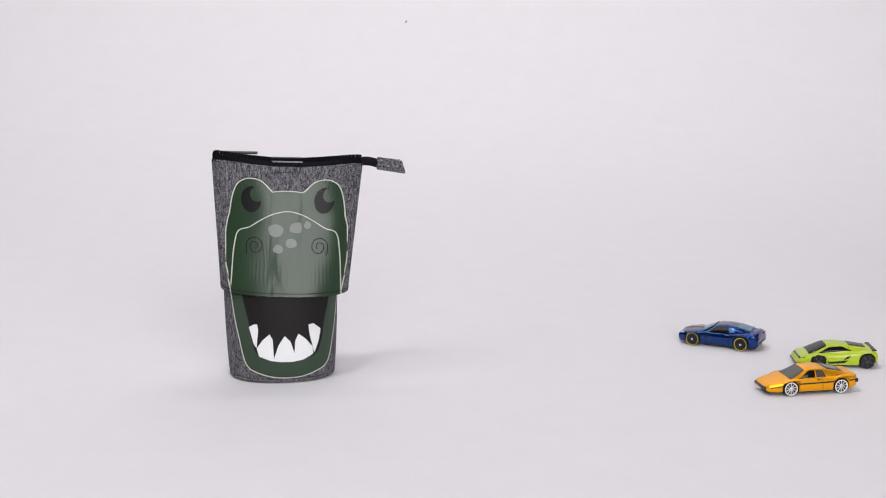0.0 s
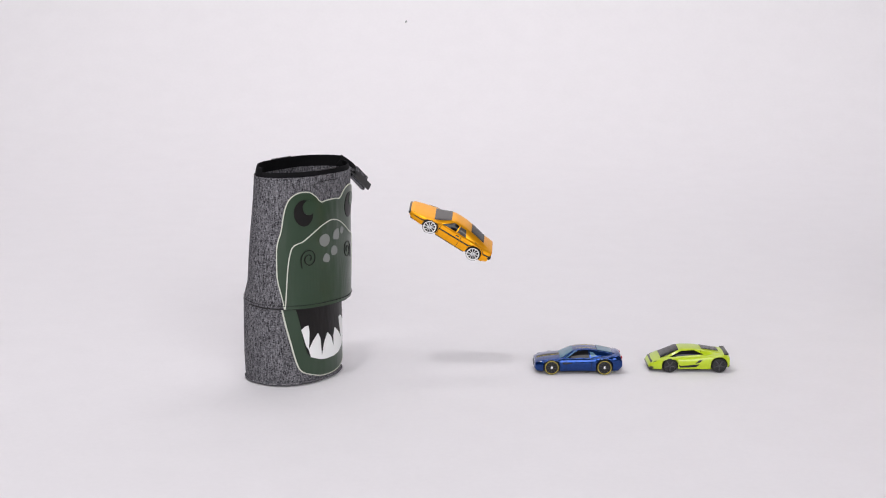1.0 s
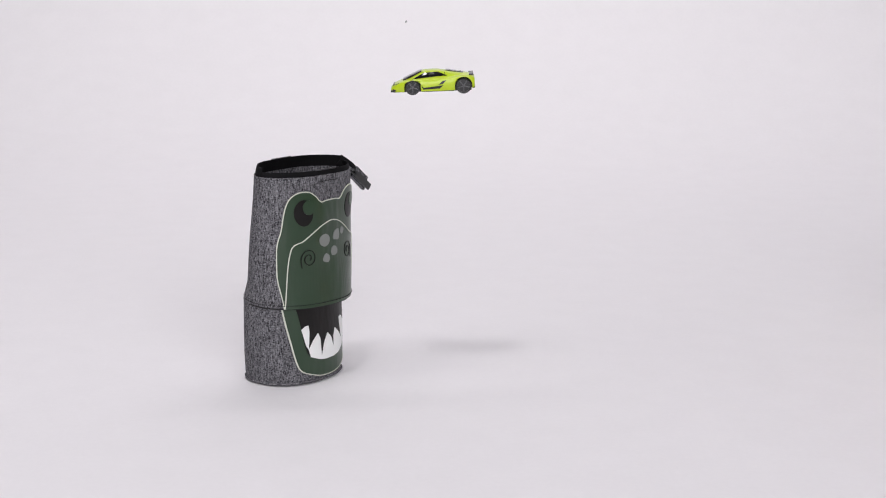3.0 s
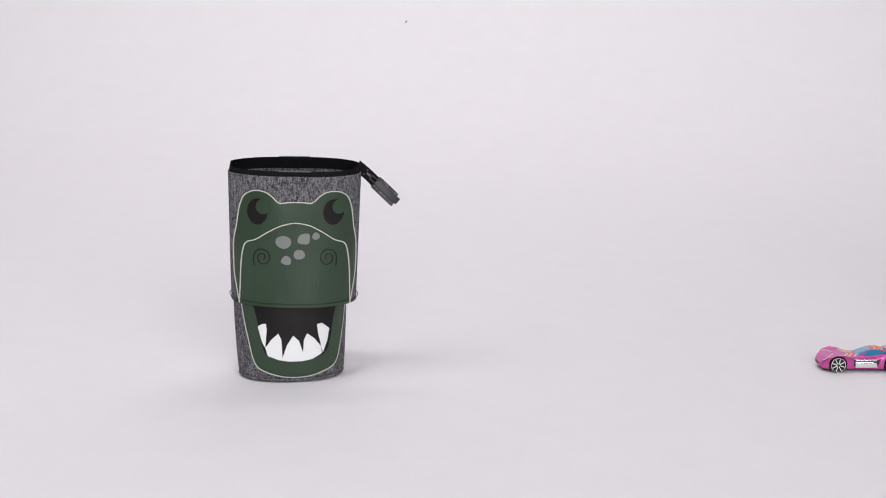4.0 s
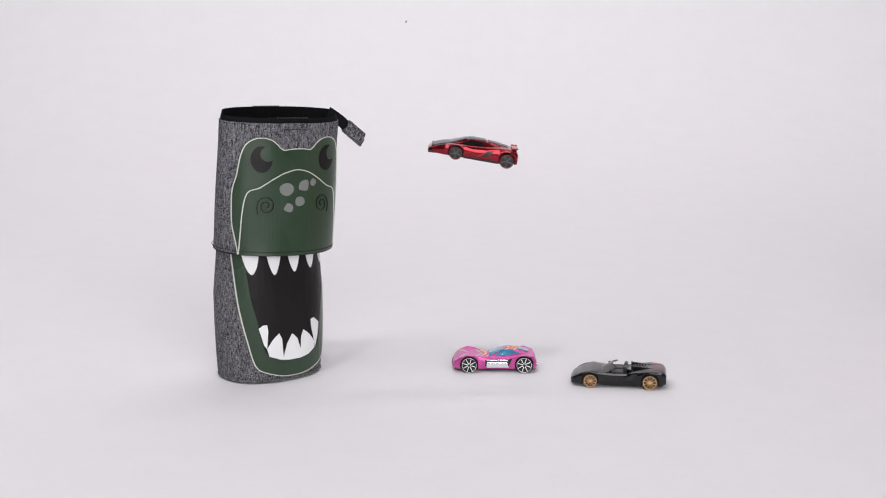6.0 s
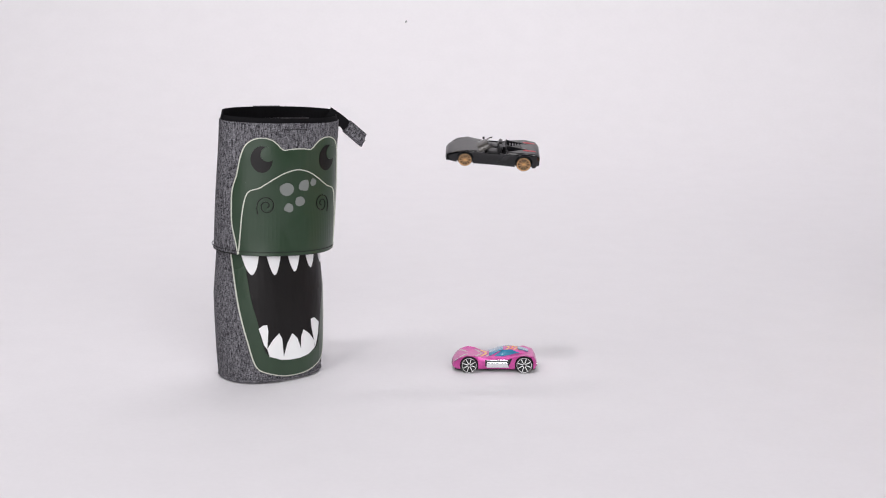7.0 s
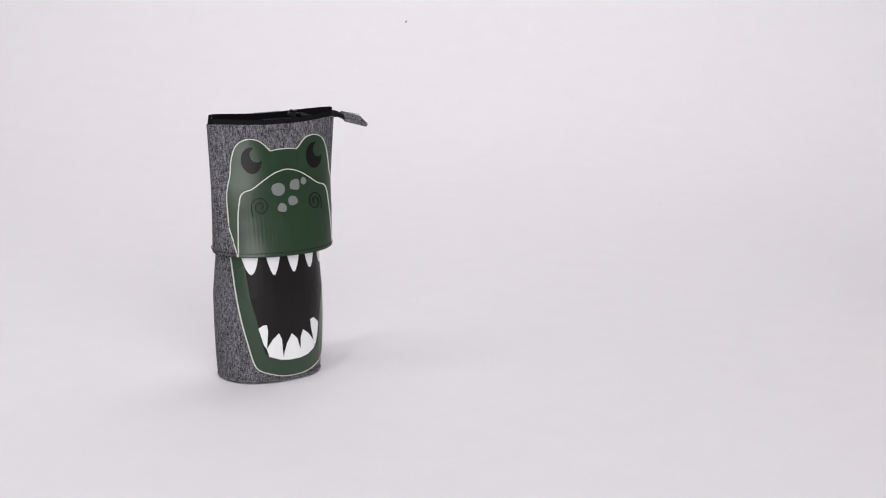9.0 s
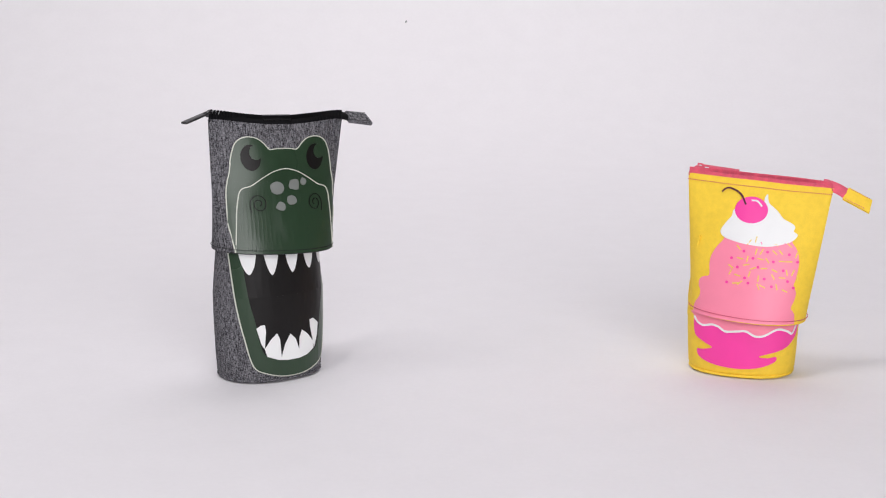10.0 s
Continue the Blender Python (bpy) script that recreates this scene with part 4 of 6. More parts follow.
def green_car():
    spec = dict(wf=-13.2, wr=26.8, rf=5.8, rr=6.1, lean=0.70, low=0.90, tuck=0.94,
                top=[(-35.5, 6.6), (-34, 8.4), (-28, 11.0), (-20, 13.4), (-12, 14.6), (14, 16.0), (26, 17.0), (33, 16.4), (35.5, 14.4)],
                belt=[(-35.5, 6.0), (-34, 7.4), (-28, 9.6), (-20, 11.8), (-12, 12.6), (0, 12.2), (14, 13.4), (26, 15.0), (33, 14.6), (35.5, 13)],
                sill=[(-35.5, 3.6), (-30, 2.6), (32, 3.0), (35.5, 5.4)],
                half=[(-35.5, 11.0), (-33, 13.4), (-22, 15.2), (-13, 15.6), (0, 15.0), (14, 15.6), (26, 16.2), (33, 15.4), (35.5, 14)],
                roof=[(-23, 12.2), (-8, 19.6), (-3, 20.9), (5, 21.0), (12, 20.0), (30, 16.8)],
                cab_half=[(-23, 11.6), (-6, 13.2), (12, 13.4), (30, 12.0)])
    car, sh = toy_car(spec, LIME, "lime green die-cast supercar toy with black wheels and rear wing", (GUN, BLACK, 5, GUN))
    across("windscreen", sh.cabin, -21.0, -6.0, (0.22, 0.56), SMOKE, car, label="dark smoked windscreen")
    both("side_window", sh.cabin, [(-14.5, 0.12), (-4.5, 0.46), (7.0, 0.50), (14.5, 0.24)], SMOKE, car)
    across("engine_cover", sh.cabin, 13, 27, (0.74, 0.78), SMOKE, car, label="black louvred engine cover")
    for k in range(3):
        x = 16 + 4 * k
        part("louvre", block(1.6 * MM, 9 * MM, 0.7 * MM, (x * MM, 0, (sh.at("roof", x) + 0.2) * MM), 0.0002), BLACK, car)
    both("sill_stripe", sh.body, [(-6.8, 0.10), (-6.8, 0.17), (11.0, 0.24), (8.0, 0.12)], BLACK, car, n=8)
    both("side_intake", sh.body, [(7.0, 0.26), (10.6, 0.40), (13.5, 0.42), (11.0, 0.30)], BLACK, car, n=6)
    both("headlamp", sh.body, [(-30.0, 0.52), (-29.4, 0.59), (-25.5, 0.57), (-26.2, 0.53)], BLACK, car, n=4)
    both("shoulder_line", sh.cabin, [(12.2, 0.20), (12.0, 0.52), (12.3, 0.52), (12.5, 0.20)], STITCH, car, lift=0.08)
    part("front_splitter", block(5.0 * MM, 27 * MM, 1.6 * MM, (-33.4 * MM, 0, 3.4 * MM), 0.0006), BLACK, car)
    both("front_intake", sh.body, [(-33.6, 0.06), (-33.4, 0.26), (-30.0, 0.20), (-29.4, 0.05)], BLACK, car, n=4)
    part("rear_bumper", block(3.0 * MM, 27 * MM, 4.4 * MM, (34.2 * MM, 0, 6.2 * MM), 0.0007), BLACK, car)
    rear_wing(car, 33.0, 14.6, 24, 3.6, BLACK, 1.6, -2)
    return squeeze(car, -20.0, 0.66)


def pink_car():
    spec = dict(wf=-21.4, wr=23.3, rf=6.6, rr=6.8, lean=0.62, low=0.96, tuck=0.92,
                top=[(-36.5, 6.6), (-35, 9.4), (-31, 12.2), (-26, 13.6), (-18, 13.4), (-8, 13.4), (2, 14.6), (24, 15.4), (31, 14.2), (35, 11.0), (36, 8.0)],
                belt=[(-36.5, 6.0), (-35, 8.4), (-29, 13.2), (-23, 15.4), (-17, 14.8), (-9, 11.8), (0, 11.4), (10, 12.0), (17, 14.6), (24, 15.8), (31, 13.6), (35, 9.6), (36, 7.2)],
                sill=[(-36.5, 4.4), (-33, 3.0), (33, 3.0), (36, 5.0)],
                half=[(-36.5, 8.0), (-34, 11.5), (-28, 14.6), (-21, 15.4), (-8, 13.4), (6, 13.6), (18, 15.6), (24, 16.0), (32, 14.0), (36, 10.5)],
                roof=[(-8, 13.0), (2, 17.0), (8, 18.4), (14, 18.6), (22, 17.2), (32, 13.4)],
                cab_half=[(-8, 9.0), (4, 11.4), (14, 11.4), (32, 8.0)])
    car, sh = toy_car(spec, PINK, "metallic pink die-cast fantasy toy car with chrome spoked wheels", (WHITERIM, WHITERIM, 8, BLACK, 0.86))
    across("windscreen", sh.cabin, -5.0, 6.5, (0.30, 0.66), AQUA, car, label="bright blue tinted windscreen")
    both("side_window", sh.cabin, [(-3.5, 0.14), (5.5, 0.60), (13.0, 0.60), (20.0, 0.22)], AQUA, car)
    across("rear_window", sh.cabin, 18.5, 27, (0.70, 0.72), AQUA, car, label="small blue rear window")
    both("engine_bay", sh.body, [(-8.5, 0.16), (-8.5, 0.46), (13.5, 0.44), (10.5, 0.14)], BLACK, car, n=6)
    for s in (-1, 1):
        y = s * 13.6
        bm = block(18.5 * MM, 1.8 * MM, 4.8 * MM, (1.8 * MM, y * MM, 6.6 * MM), 0.0009)
        for k in range(4):
            block(1.3 * MM, 2.1 * MM, 2.4 * MM, ((-4 + 3.6 * k) * MM, y * MM, 7.0 * MM), 0.0004, bm)
        block(17.5 * MM, 1.9 * MM, 1.0 * MM, (1.4 * MM, y * MM, 10.4 * MM), 0.0003, bm)
        part("side_engine", bm, CHROME, car, "exposed chrome engine")
        for k, (xa, xb) in enumerate(((-16.5, -11.5), (-12.5, -7.0), (-8.0, -2.0))):
            patch("flame_stripe", sh.body, [(xa, 0.72), (xa + 4.6, 0.96), (xa + 6.4, 0.96), (xa + 1.6, 0.72)], (CREAM, SPRINKLE, CREAM)[k], car, 0.15, side=s, n=4)
        patch("flame_stripe", sh.body, [(-30, 0.66), (-24, 0.9), (-22.5, 0.9), (-28.5, 0.66)], CREAM, car, 0.15, side=s, n=4)
        patch("headlamp", sh.body, [(-34.0, 0.46), (-33.2, 0.64), (-29.8, 0.60), (-30.6, 0.48)], CHROME, car, side=s, n=4)
    for k, (x, mat) in enumerate(((8.5, SPRINKLE), (11.5, ORANGE), (14.5, SPRINKLE), (17.5, ORANGE))):
        for s in (-1, 1):
            patch("roof_stripe", sh.cabin, [(x, 0.66), (x + 2.6, 0.97), (x + 3.6, 0.97), (x + 1.2, 0.66)], mat, car, 0.12, side=s, n=4)
    part("grille", block(1.4 * MM, 9 * MM, 2.2 * MM, (-36.2 * MM, 0, 5.6 * MM), 0.0004), BLACK, car)
    for s in (-1, 1):
        part("exhaust", turned([(1.3 * MM, 0), (1.3 * MM, 3 * MM), (0.9 * MM, 3 * MM), (0.9 * MM, 1 * MM)], 12), CHROME, car).matrix_basis = pose(31.4 * MM, s * 5 * MM, 5.4 * MM, 0, 0, -90)
    return squeeze(car, -29.0, 0.82, 31.1, 0.55)


def red_car():
    spec = dict(wf=-14.6, wr=26.4, rf=5.4, rr=5.8, lean=0.66, low=0.96, tuck=0.95,
                top=[(-36.5, 5.8), (-34, 8.2), (-27, 11.0), (-19, 13.0), (-11, 14.0), (10, 15.6), (24, 16.6), (33, 15.6), (34.5, 13.4)],
                belt=[(-36.5, 5.2), (-34, 7.0), (-27, 9.8), (-19, 12.0), (-13, 12.6), (-2, 11.6), (12, 13.0), (25, 14.8), (33, 14.0), (34.5, 12)],
                sill=[(-36.5, 3.4), (-30, 2.6), (32, 2.8), (34.5, 5.0)],
                half=[(-36.5, 10.0), (-34, 12.8), (-24, 15.0), (-14, 15.6), (-2, 14.6), (12, 15.6), (26, 16.2), (34.5, 14.4)],
                roof=[(-22, 12.0), (-8, 17.8), (-3, 18.8), (6, 18.8), (14, 17.8), (30, 15.6)],
                cab_half=[(-22, 11.0), (-5, 12.6), (12, 12.8), (30, 11.0)])
    car, sh = toy_car(spec, RED, "dark metallic red die-cast supercar toy with black wheels and tall wing", (GUN, REDLINE, 5, GUN, 0.86))
    across("windscreen", sh.cabin, -20.5, -7.0, (0.22, 0.56), SMOKE, car, label="dark smoked windscreen")
    across("hood_panel", sh.body, -33, -20, (0.68, 0.74), GUN, car, 0.15, label="dark grey hood panel")
    across("roof_panel", sh.cabin, -6.2, 8, (0.60, 0.62), GUN, car, 0.2, label="dark grey roof panel")
    both("side_window", sh.cabin, [(-14.0, 0.12), (-5.0, 0.48), (3.5, 0.50), (7.0, 0.14)], SMOKE, car)
    across("engine_cover", sh.cabin, 10, 26, (0.62, 0.70), BLACK, car, 0.2, label="black louvred engine cover")
    for k in range(4):
        x = 12.5 + 3.6 * k
        part("louvre", block(1.4 * MM, 11 * MM, 0.6 * MM, (x * MM, 0, (sh.at("roof", x) + 0.3) * MM), 0.0002), RED, car)
    both("sill_blade", sh.body, [(-8.0, 0.02), (-8.0, 0.09), (19.0, 0.11), (19.0, 0.02)], BLACK, car, n=6)
    both("side_intake", sh.body, [(6.0, 0.16), (10.0, 0.42), (15.5, 0.46), (11.5, 0.22)], BLACK, car, n=6)
    both("crease", sh.body, [(1.5, 0.14), (9.5, 0.40), (10.2, 0.40), (2.6, 0.14)], REDLINE, car, n=5)
    both("headlamp", sh.body, [(-31.5, 0.50), (-30.0, 0.66), (-23.0, 0.60), (-25.0, 0.52)], BLACK, car, n=4)
    part("front_splitter", block(5.0 * MM, 27 * MM, 1.4 * MM, (-34.0 * MM, 0, 3.0 * MM), 0.0005), BLACK, car)
    part("rear_bumper", block(3.0 * MM, 27 * MM, 4.2 * MM, (33.4 * MM, 0, 6.2 * MM), 0.0007), BLACK, car)
    rear_wing(car, 31.5, 16.0, 24, 5.0, RED, 2.4, -6)
    return car


def black_car():
    spec = dict(wf=-23.0, wr=23.6, rf=5.6, rr=6.0, lean=0.7, tuck=0.95,
                top=[(-39, 6.2), (-37, 8.6), (-30, 11.8), (-22, 13.8), (-14, 13.6), (-10, 10.6), (6, 10.4), (10, 14.0), (22, 15.0), (32, 14.8), (37, 13.4), (38.5, 11.0)],
                belt=[(-39, 5.6), (-37, 7.6), (-30, 11.4), (-22, 13.4), (-14, 12.4), (-8, 11.8), (6, 12.0), (12, 13.2), (24, 14.4), (34, 13.6), (38.5, 10.4)],
                sill=[(-39, 3.6), (-34, 2.6), (34, 2.8), (38.5, 5.6)],
                half=[(-39, 9.0), (-37, 11.8), (-30, 14.6), (-22, 15.4), (-8, 14.2), (6, 14.6), (18, 15.6), (25, 16.0), (34, 14.6), (38.5, 12)])
    car, sh = toy_car(spec, ONYX, "glossy black open-top die-cast roadster toy with gold wheels", (GOLD, GOLD, 10, GOLD, 0.82))
    # low wrap-round windscreen leaning back over the cockpit
    rows = []
    for k in range(6):
        s = k / 5
        rows.append([((-17.0 + 10.5 * s + 4.0 * abs(j / 8) ** 2) * MM, (12.2 - 2.0 * s) * j / 8 * MM, (12.4 + 5.0 * s - 1.0 * (j / 8) ** 2) * MM) for j in range(-8, 9)])
    part("windscreen", thicken(grid(rows), 0.0005), CLEAR, car, "clear low windscreen")
    part("windscreen_rim", tube(rows[-1], 0.0004), BLACK, car)
    for s in (-1, 1):
        seat = part("seat", block(9 * MM, 8 * MM, 3 * MM, (-1.5 * MM, s * 5.6 * MM, 11.0 * MM), 0.001), BLACK, car)
        bm = block(3 * MM, 7.6 * MM, 6.5 * MM, (0, 0, 0), 0.0012)
        b = part("backrest", bm, BLACK, seat)
        b.matrix_basis = pose(4.0 * MM, s * 5.6 * MM, 13.2 * MM, 0, 18, 0)
        arch = [(9.0 * MM + 0.0, (s * 5.6 + 3.0 * math.cos(a)) * MM, (13.4 + 3.4 * math.sin(a)) * MM) for a in np.linspace(0, math.pi, 11)]
        part("roll_hoop", tube(arch, 0.0006), BLACK, car)
        bm = grid([[(x * MM, (s * 5.6 + w * (1 - 0.5 * (x - 9) / 18)) * MM, (14.4 + (1 - (w / 3.2) ** 2) * 2.6 * (1 - (x - 9) / 22)) * MM) for w in (-3.2, -2, -1, 0, 1, 2, 3.2)] for x in np.linspace(9, 27, 8)])
        part("headrest_fairing", bm, ONYX, car)
        patch("red_flash", sh.body, [(22, 0.76), (24, 0.82), (33, 0.80), (34, 0.76)], REDLINE, car, 0.12, side=s, n=4)
        patch("headlamp", sh.body, [(-34.0, 0.50), (-32.5, 0.66), (-25.5, 0.60), (-27.5, 0.52)], CLEAR, car, side=s, n=4)
        patch("side_intake", sh.body, [(3.0, 0.20), (9.0, 0.44), (14.0, 0.44), (9.0, 0.24)], BLACK, car, side=s, n=4)
        part("mirror", block(1.8 * MM, 2.4 * MM, 1.4 * MM, (-9 * MM, s * 14.6 * MM, 13.4 * MM), 0.0004), ONYX, car)
    for k in range(5):
        part("engine_louvre", block(1.0 * MM, 5.0 * MM, 1.2 * MM, ((12 + 2.2 * k) * MM, 0, 15.4 * MM), 0.0003), GUN, car)
    part("steering_wheel", tube([(-7.0 * MM, (-5.6 + 2.4 * math.cos(a)) * MM, (13.0 + 2.4 * math.sin(a)) * MM) for a in np.linspace(0, 2 * math.pi, 13)], 0.0004), BLACK, car)
    part("rear_diffuser", block(3.0 * MM, 25 * MM, 4.0 * MM, (37.0 * MM, 0, 6.0 * MM), 0.0007), BLACK, car)
    part("front_splitter", block(4.0 * MM, 23 * MM, 1.4 * MM, (-36.4 * MM, 0, 3.2 * MM), 0.0005), BLACK, car)
    return squeeze(car, -30, 0.95, 30.6, 0.7)


cars = {"yellow": yellow_car(), "blue": blue_car(), "green": green_car(), "pink": pink_car(), "red": red_car(), "black": black_car()}

# ---- what moves ----
def motions():
    walk(cars["yellow"], [
        (0, pose(0.2833, -0.0614, 0, 0, 0, 11.1)),
        (0.1, pose(0.173, -0.0873, 0, 0, 0, -4.1)),
        (0.2, pose(0.1198, -0.0721, 0, 0, 0, -14.7)),
        (0.3, pose(0.0753, -0.0456, 0, 0, 0, -26)),
        (0.4, pose(0.0471, -0.0116, 0, 0, 0, -19.5)),
        (0.5, pose(0.0236, -0.0062, 0, 0, 0, 2.3)),
        (0.7, pose(0.0236, -0.0062, 0, 0, 0, 2.3)),
        (0.8, pose(0.0144, 0.001, 0.0136, 5, 22, 0)),
        (0.9, pose(0.0038, 0.0019, 0.0465, 10, 27, 0)),
        (1, pose(0.0017, 0.0023, 0.1097, 15, 33, 5)),
        (1.1, pose(-0.0314, 0.0065, 0.1975, 36, 17, 0)),
        (1.2, pose(-0.0562, 0.0082, 0.24, 48, 6, 0)),
        (1.3, pose(-0.0936, 0.0084, 0.2377, 50, -13, 0)),
        (1.4, pose(-0.0899, 0.009, 0.2071, 55, -25, 0)),
        (1.5, pose(-0.1033, 0.0095, 0.1791, 60, -31, 0)),
        (1.6, pose(-0.1189, 0.0094, 0.1166, 30, -75, 30)),
        (1.7, pose(-0.1328, -0.0221, 0.0405, 0, -90, 54)),
        (2.7, pose(-0.1328, -0.0221, 0.0405, 0, -90, 54)),
        (3.4, pose(-0.1328, -0.0221, 0.0405, 0, -90, 54)),
        (3.6, pose(-0.1355, -0.0143, 0.0405, 0, -90, 30)),
        (3.8, pose(-0.1361, -0.0081, 0.0405, 0, -90, 9)),
        (5, pose(-0.1361, -0.0081, 0.0405, 0, -90, 9)),
        (5.1, pose(-0.1418, -0.0171, 0.0405, 0, -90, 36)),
        (5.2, pose(-0.1452, -0.0221, 0.0405, 0, -90, 54)),
        (5.3, pose(-0.1486, -0.0238, 0.0405, 0, -90, 65)),
        (5.4, pose(-0.1481, -0.0238, 0.0405, 0, -90, 65)),
        (5.5, pose(-0.1495, -0.0234, 0.0405, 0, -90, 62)),
        (5.6, pose(-0.1537, -0.0138, 0.0405, 0, -90, 36)),
        (5.7, pose(-0.1535, -0.013, 0.0405, 0, -90, 32)),
        (7.6, pose(-0.1531, -0.0129, 0.0405, 0, -90, 31.5)),
        (7.7, pose(-0.1531, -0.0129, 0.0405, 0, -90, 31.5)),
        (7.8, pose(-0.1531, -0.0129, 0.0405, 0, -90, 31.5)),
        (8.8, pose(-0.1531, -0.0129, 0.0405, 0, -90, 31.5)),
        (8.9, pose(-0.1535, -0.013, 0.0405, 0, -90, 32)),
        (9, pose(-0.1535, -0.013, 0.0405, 0, -90, 32)),
        (9.1, pose(-0.1536, -0.0128, 0.0405, 0, -90, 31)),
        (9.3, pose(-0.1537, -0.0124, 0.0405, 0, -90, 29)),
        (9.5, pose(-0.1538, -0.0122, 0.0405, 0, -90, 28)),
        (9.6, pose(-0.1538, -0.012, 0.0405, 0, -90, 27)),
        (10, pose(-0.1538, -0.012, 0.0405, 0, -90, 27)),
    ])
    walk(cars["blue"], [
        (0, pose(0.2412, 0.075, 0, 0, 0, -26.6)),
        (0.1, pose(0.1717, 0.093, 0, 0, 0, 0)),
        (0.2, pose(0.1553, 0.0662, 0, 0, 0, 25.2)),
        (0.3, pose(0.1433, 0.034, 0, 0, 0, 47)),
        (0.4, pose(0.1316, 0.0051, 0, 0, 0, 32.9)),
        (0.5, pose(0.1085, -0.0052, 0, 0, 0, 0)),
        (1.5, pose(0.1085, -0.0052, 0, 0, 0, 0)),
        (1.6, pose(0.108, 0, 0.0009, 0, 8, 0)),
        (1.7, pose(0.0882, 0, 0.0611, 0, 15, 0)),
        (1.8, pose(0.0766, 0.0015, 0.0982, 8, 13, 0)),
        (1.9, pose(0.0558, 0.0028, 0.1293, 15, 8, 0)),
        (2, pose(0.0377, 0.0041, 0.1682, 22, 4, 0)),
        (2.1, pose(-0.0502, 0.0084, 0.24, 50, -33, 0)),
        (2.2, pose(-0.1003, 0.009, 0.2168, 55, -55, 0)),
        (2.3, pose(-0.1103, 0.0095, 0.2184, 60, -68, 0)),
        (2.4, pose(-0.1135, 0.0095, 0.1965, 60, -80, 0)),
        (2.5, pose(-0.1218, 0.0055, 0.1446, 10, -86, 20)),
        (2.6, pose(-0.1198, -0.0043, 0.0405, 0, -90, 54)),
        (2.7, pose(-0.1198, -0.0043, 0.0405, 0, -90, 54)),
        (3.4, pose(-0.1198, -0.0043, 0.0405, 0, -90, 54)),
        (3.6, pose(-0.1164, -0.0033, 0.0405, 0, -90, 30)),
        (3.8, pose(-0.1144, -0.0047, 0.0405, 0, -90, 9)),
        (5, pose(-0.1144, -0.0047, 0.0405, 0, -90, 9)),
        (5.1, pose(-0.124, -0.0042, 0.0405, 0, -90, 36)),
        (5.2, pose(-0.1323, -0.0043, 0.0405, 0, -90, 54)),
        (5.3, pose(-0.1393, -0.0038, 0.0405, 0, -90, 65)),
        (5.4, pose(-0.1388, -0.0038, 0.0405, 0, -90, 65)),
        (5.5, pose(-0.1392, -0.0039, 0.0405, 0, -90, 62)),
        (5.6, pose(-0.1359, -0.0009, 0.0405, 0, -90, 36)),
        (5.7, pose(-0.1349, -0.0014, 0.0405, 0, -90, 32)),
        (7.6, pose(-0.1344, -0.0014, 0.0405, 0, -90, 31.5)),
        (7.7, pose(-0.1344, -0.0014, 0.0405, 0, -90, 31.5)),
        (7.8, pose(-0.1344, -0.0014, 0.0405, 0, -90, 31.5)),
        (8.8, pose(-0.1344, -0.0014, 0.0405, 0, -90, 31.5)),
        (8.9, pose(-0.1349, -0.0014, 0.0405, 0, -90, 32)),
        (9, pose(-0.1349, -0.0014, 0.0405, 0, -90, 32)),
        (9.1, pose(-0.1347, -0.0015, 0.0405, 0, -90, 31)),
        (9.3, pose(-0.1345, -0.0017, 0.0405, 0, -90, 29)),
        (9.5, pose(-0.1344, -0.0019, 0.0405, 0, -90, 28)),
        (9.6, pose(-0.1342, -0.002, 0.0405, 0, -90, 27)),
        (10, pose(-0.1342, -0.002, 0.0405, 0, -90, 27)),
    ])
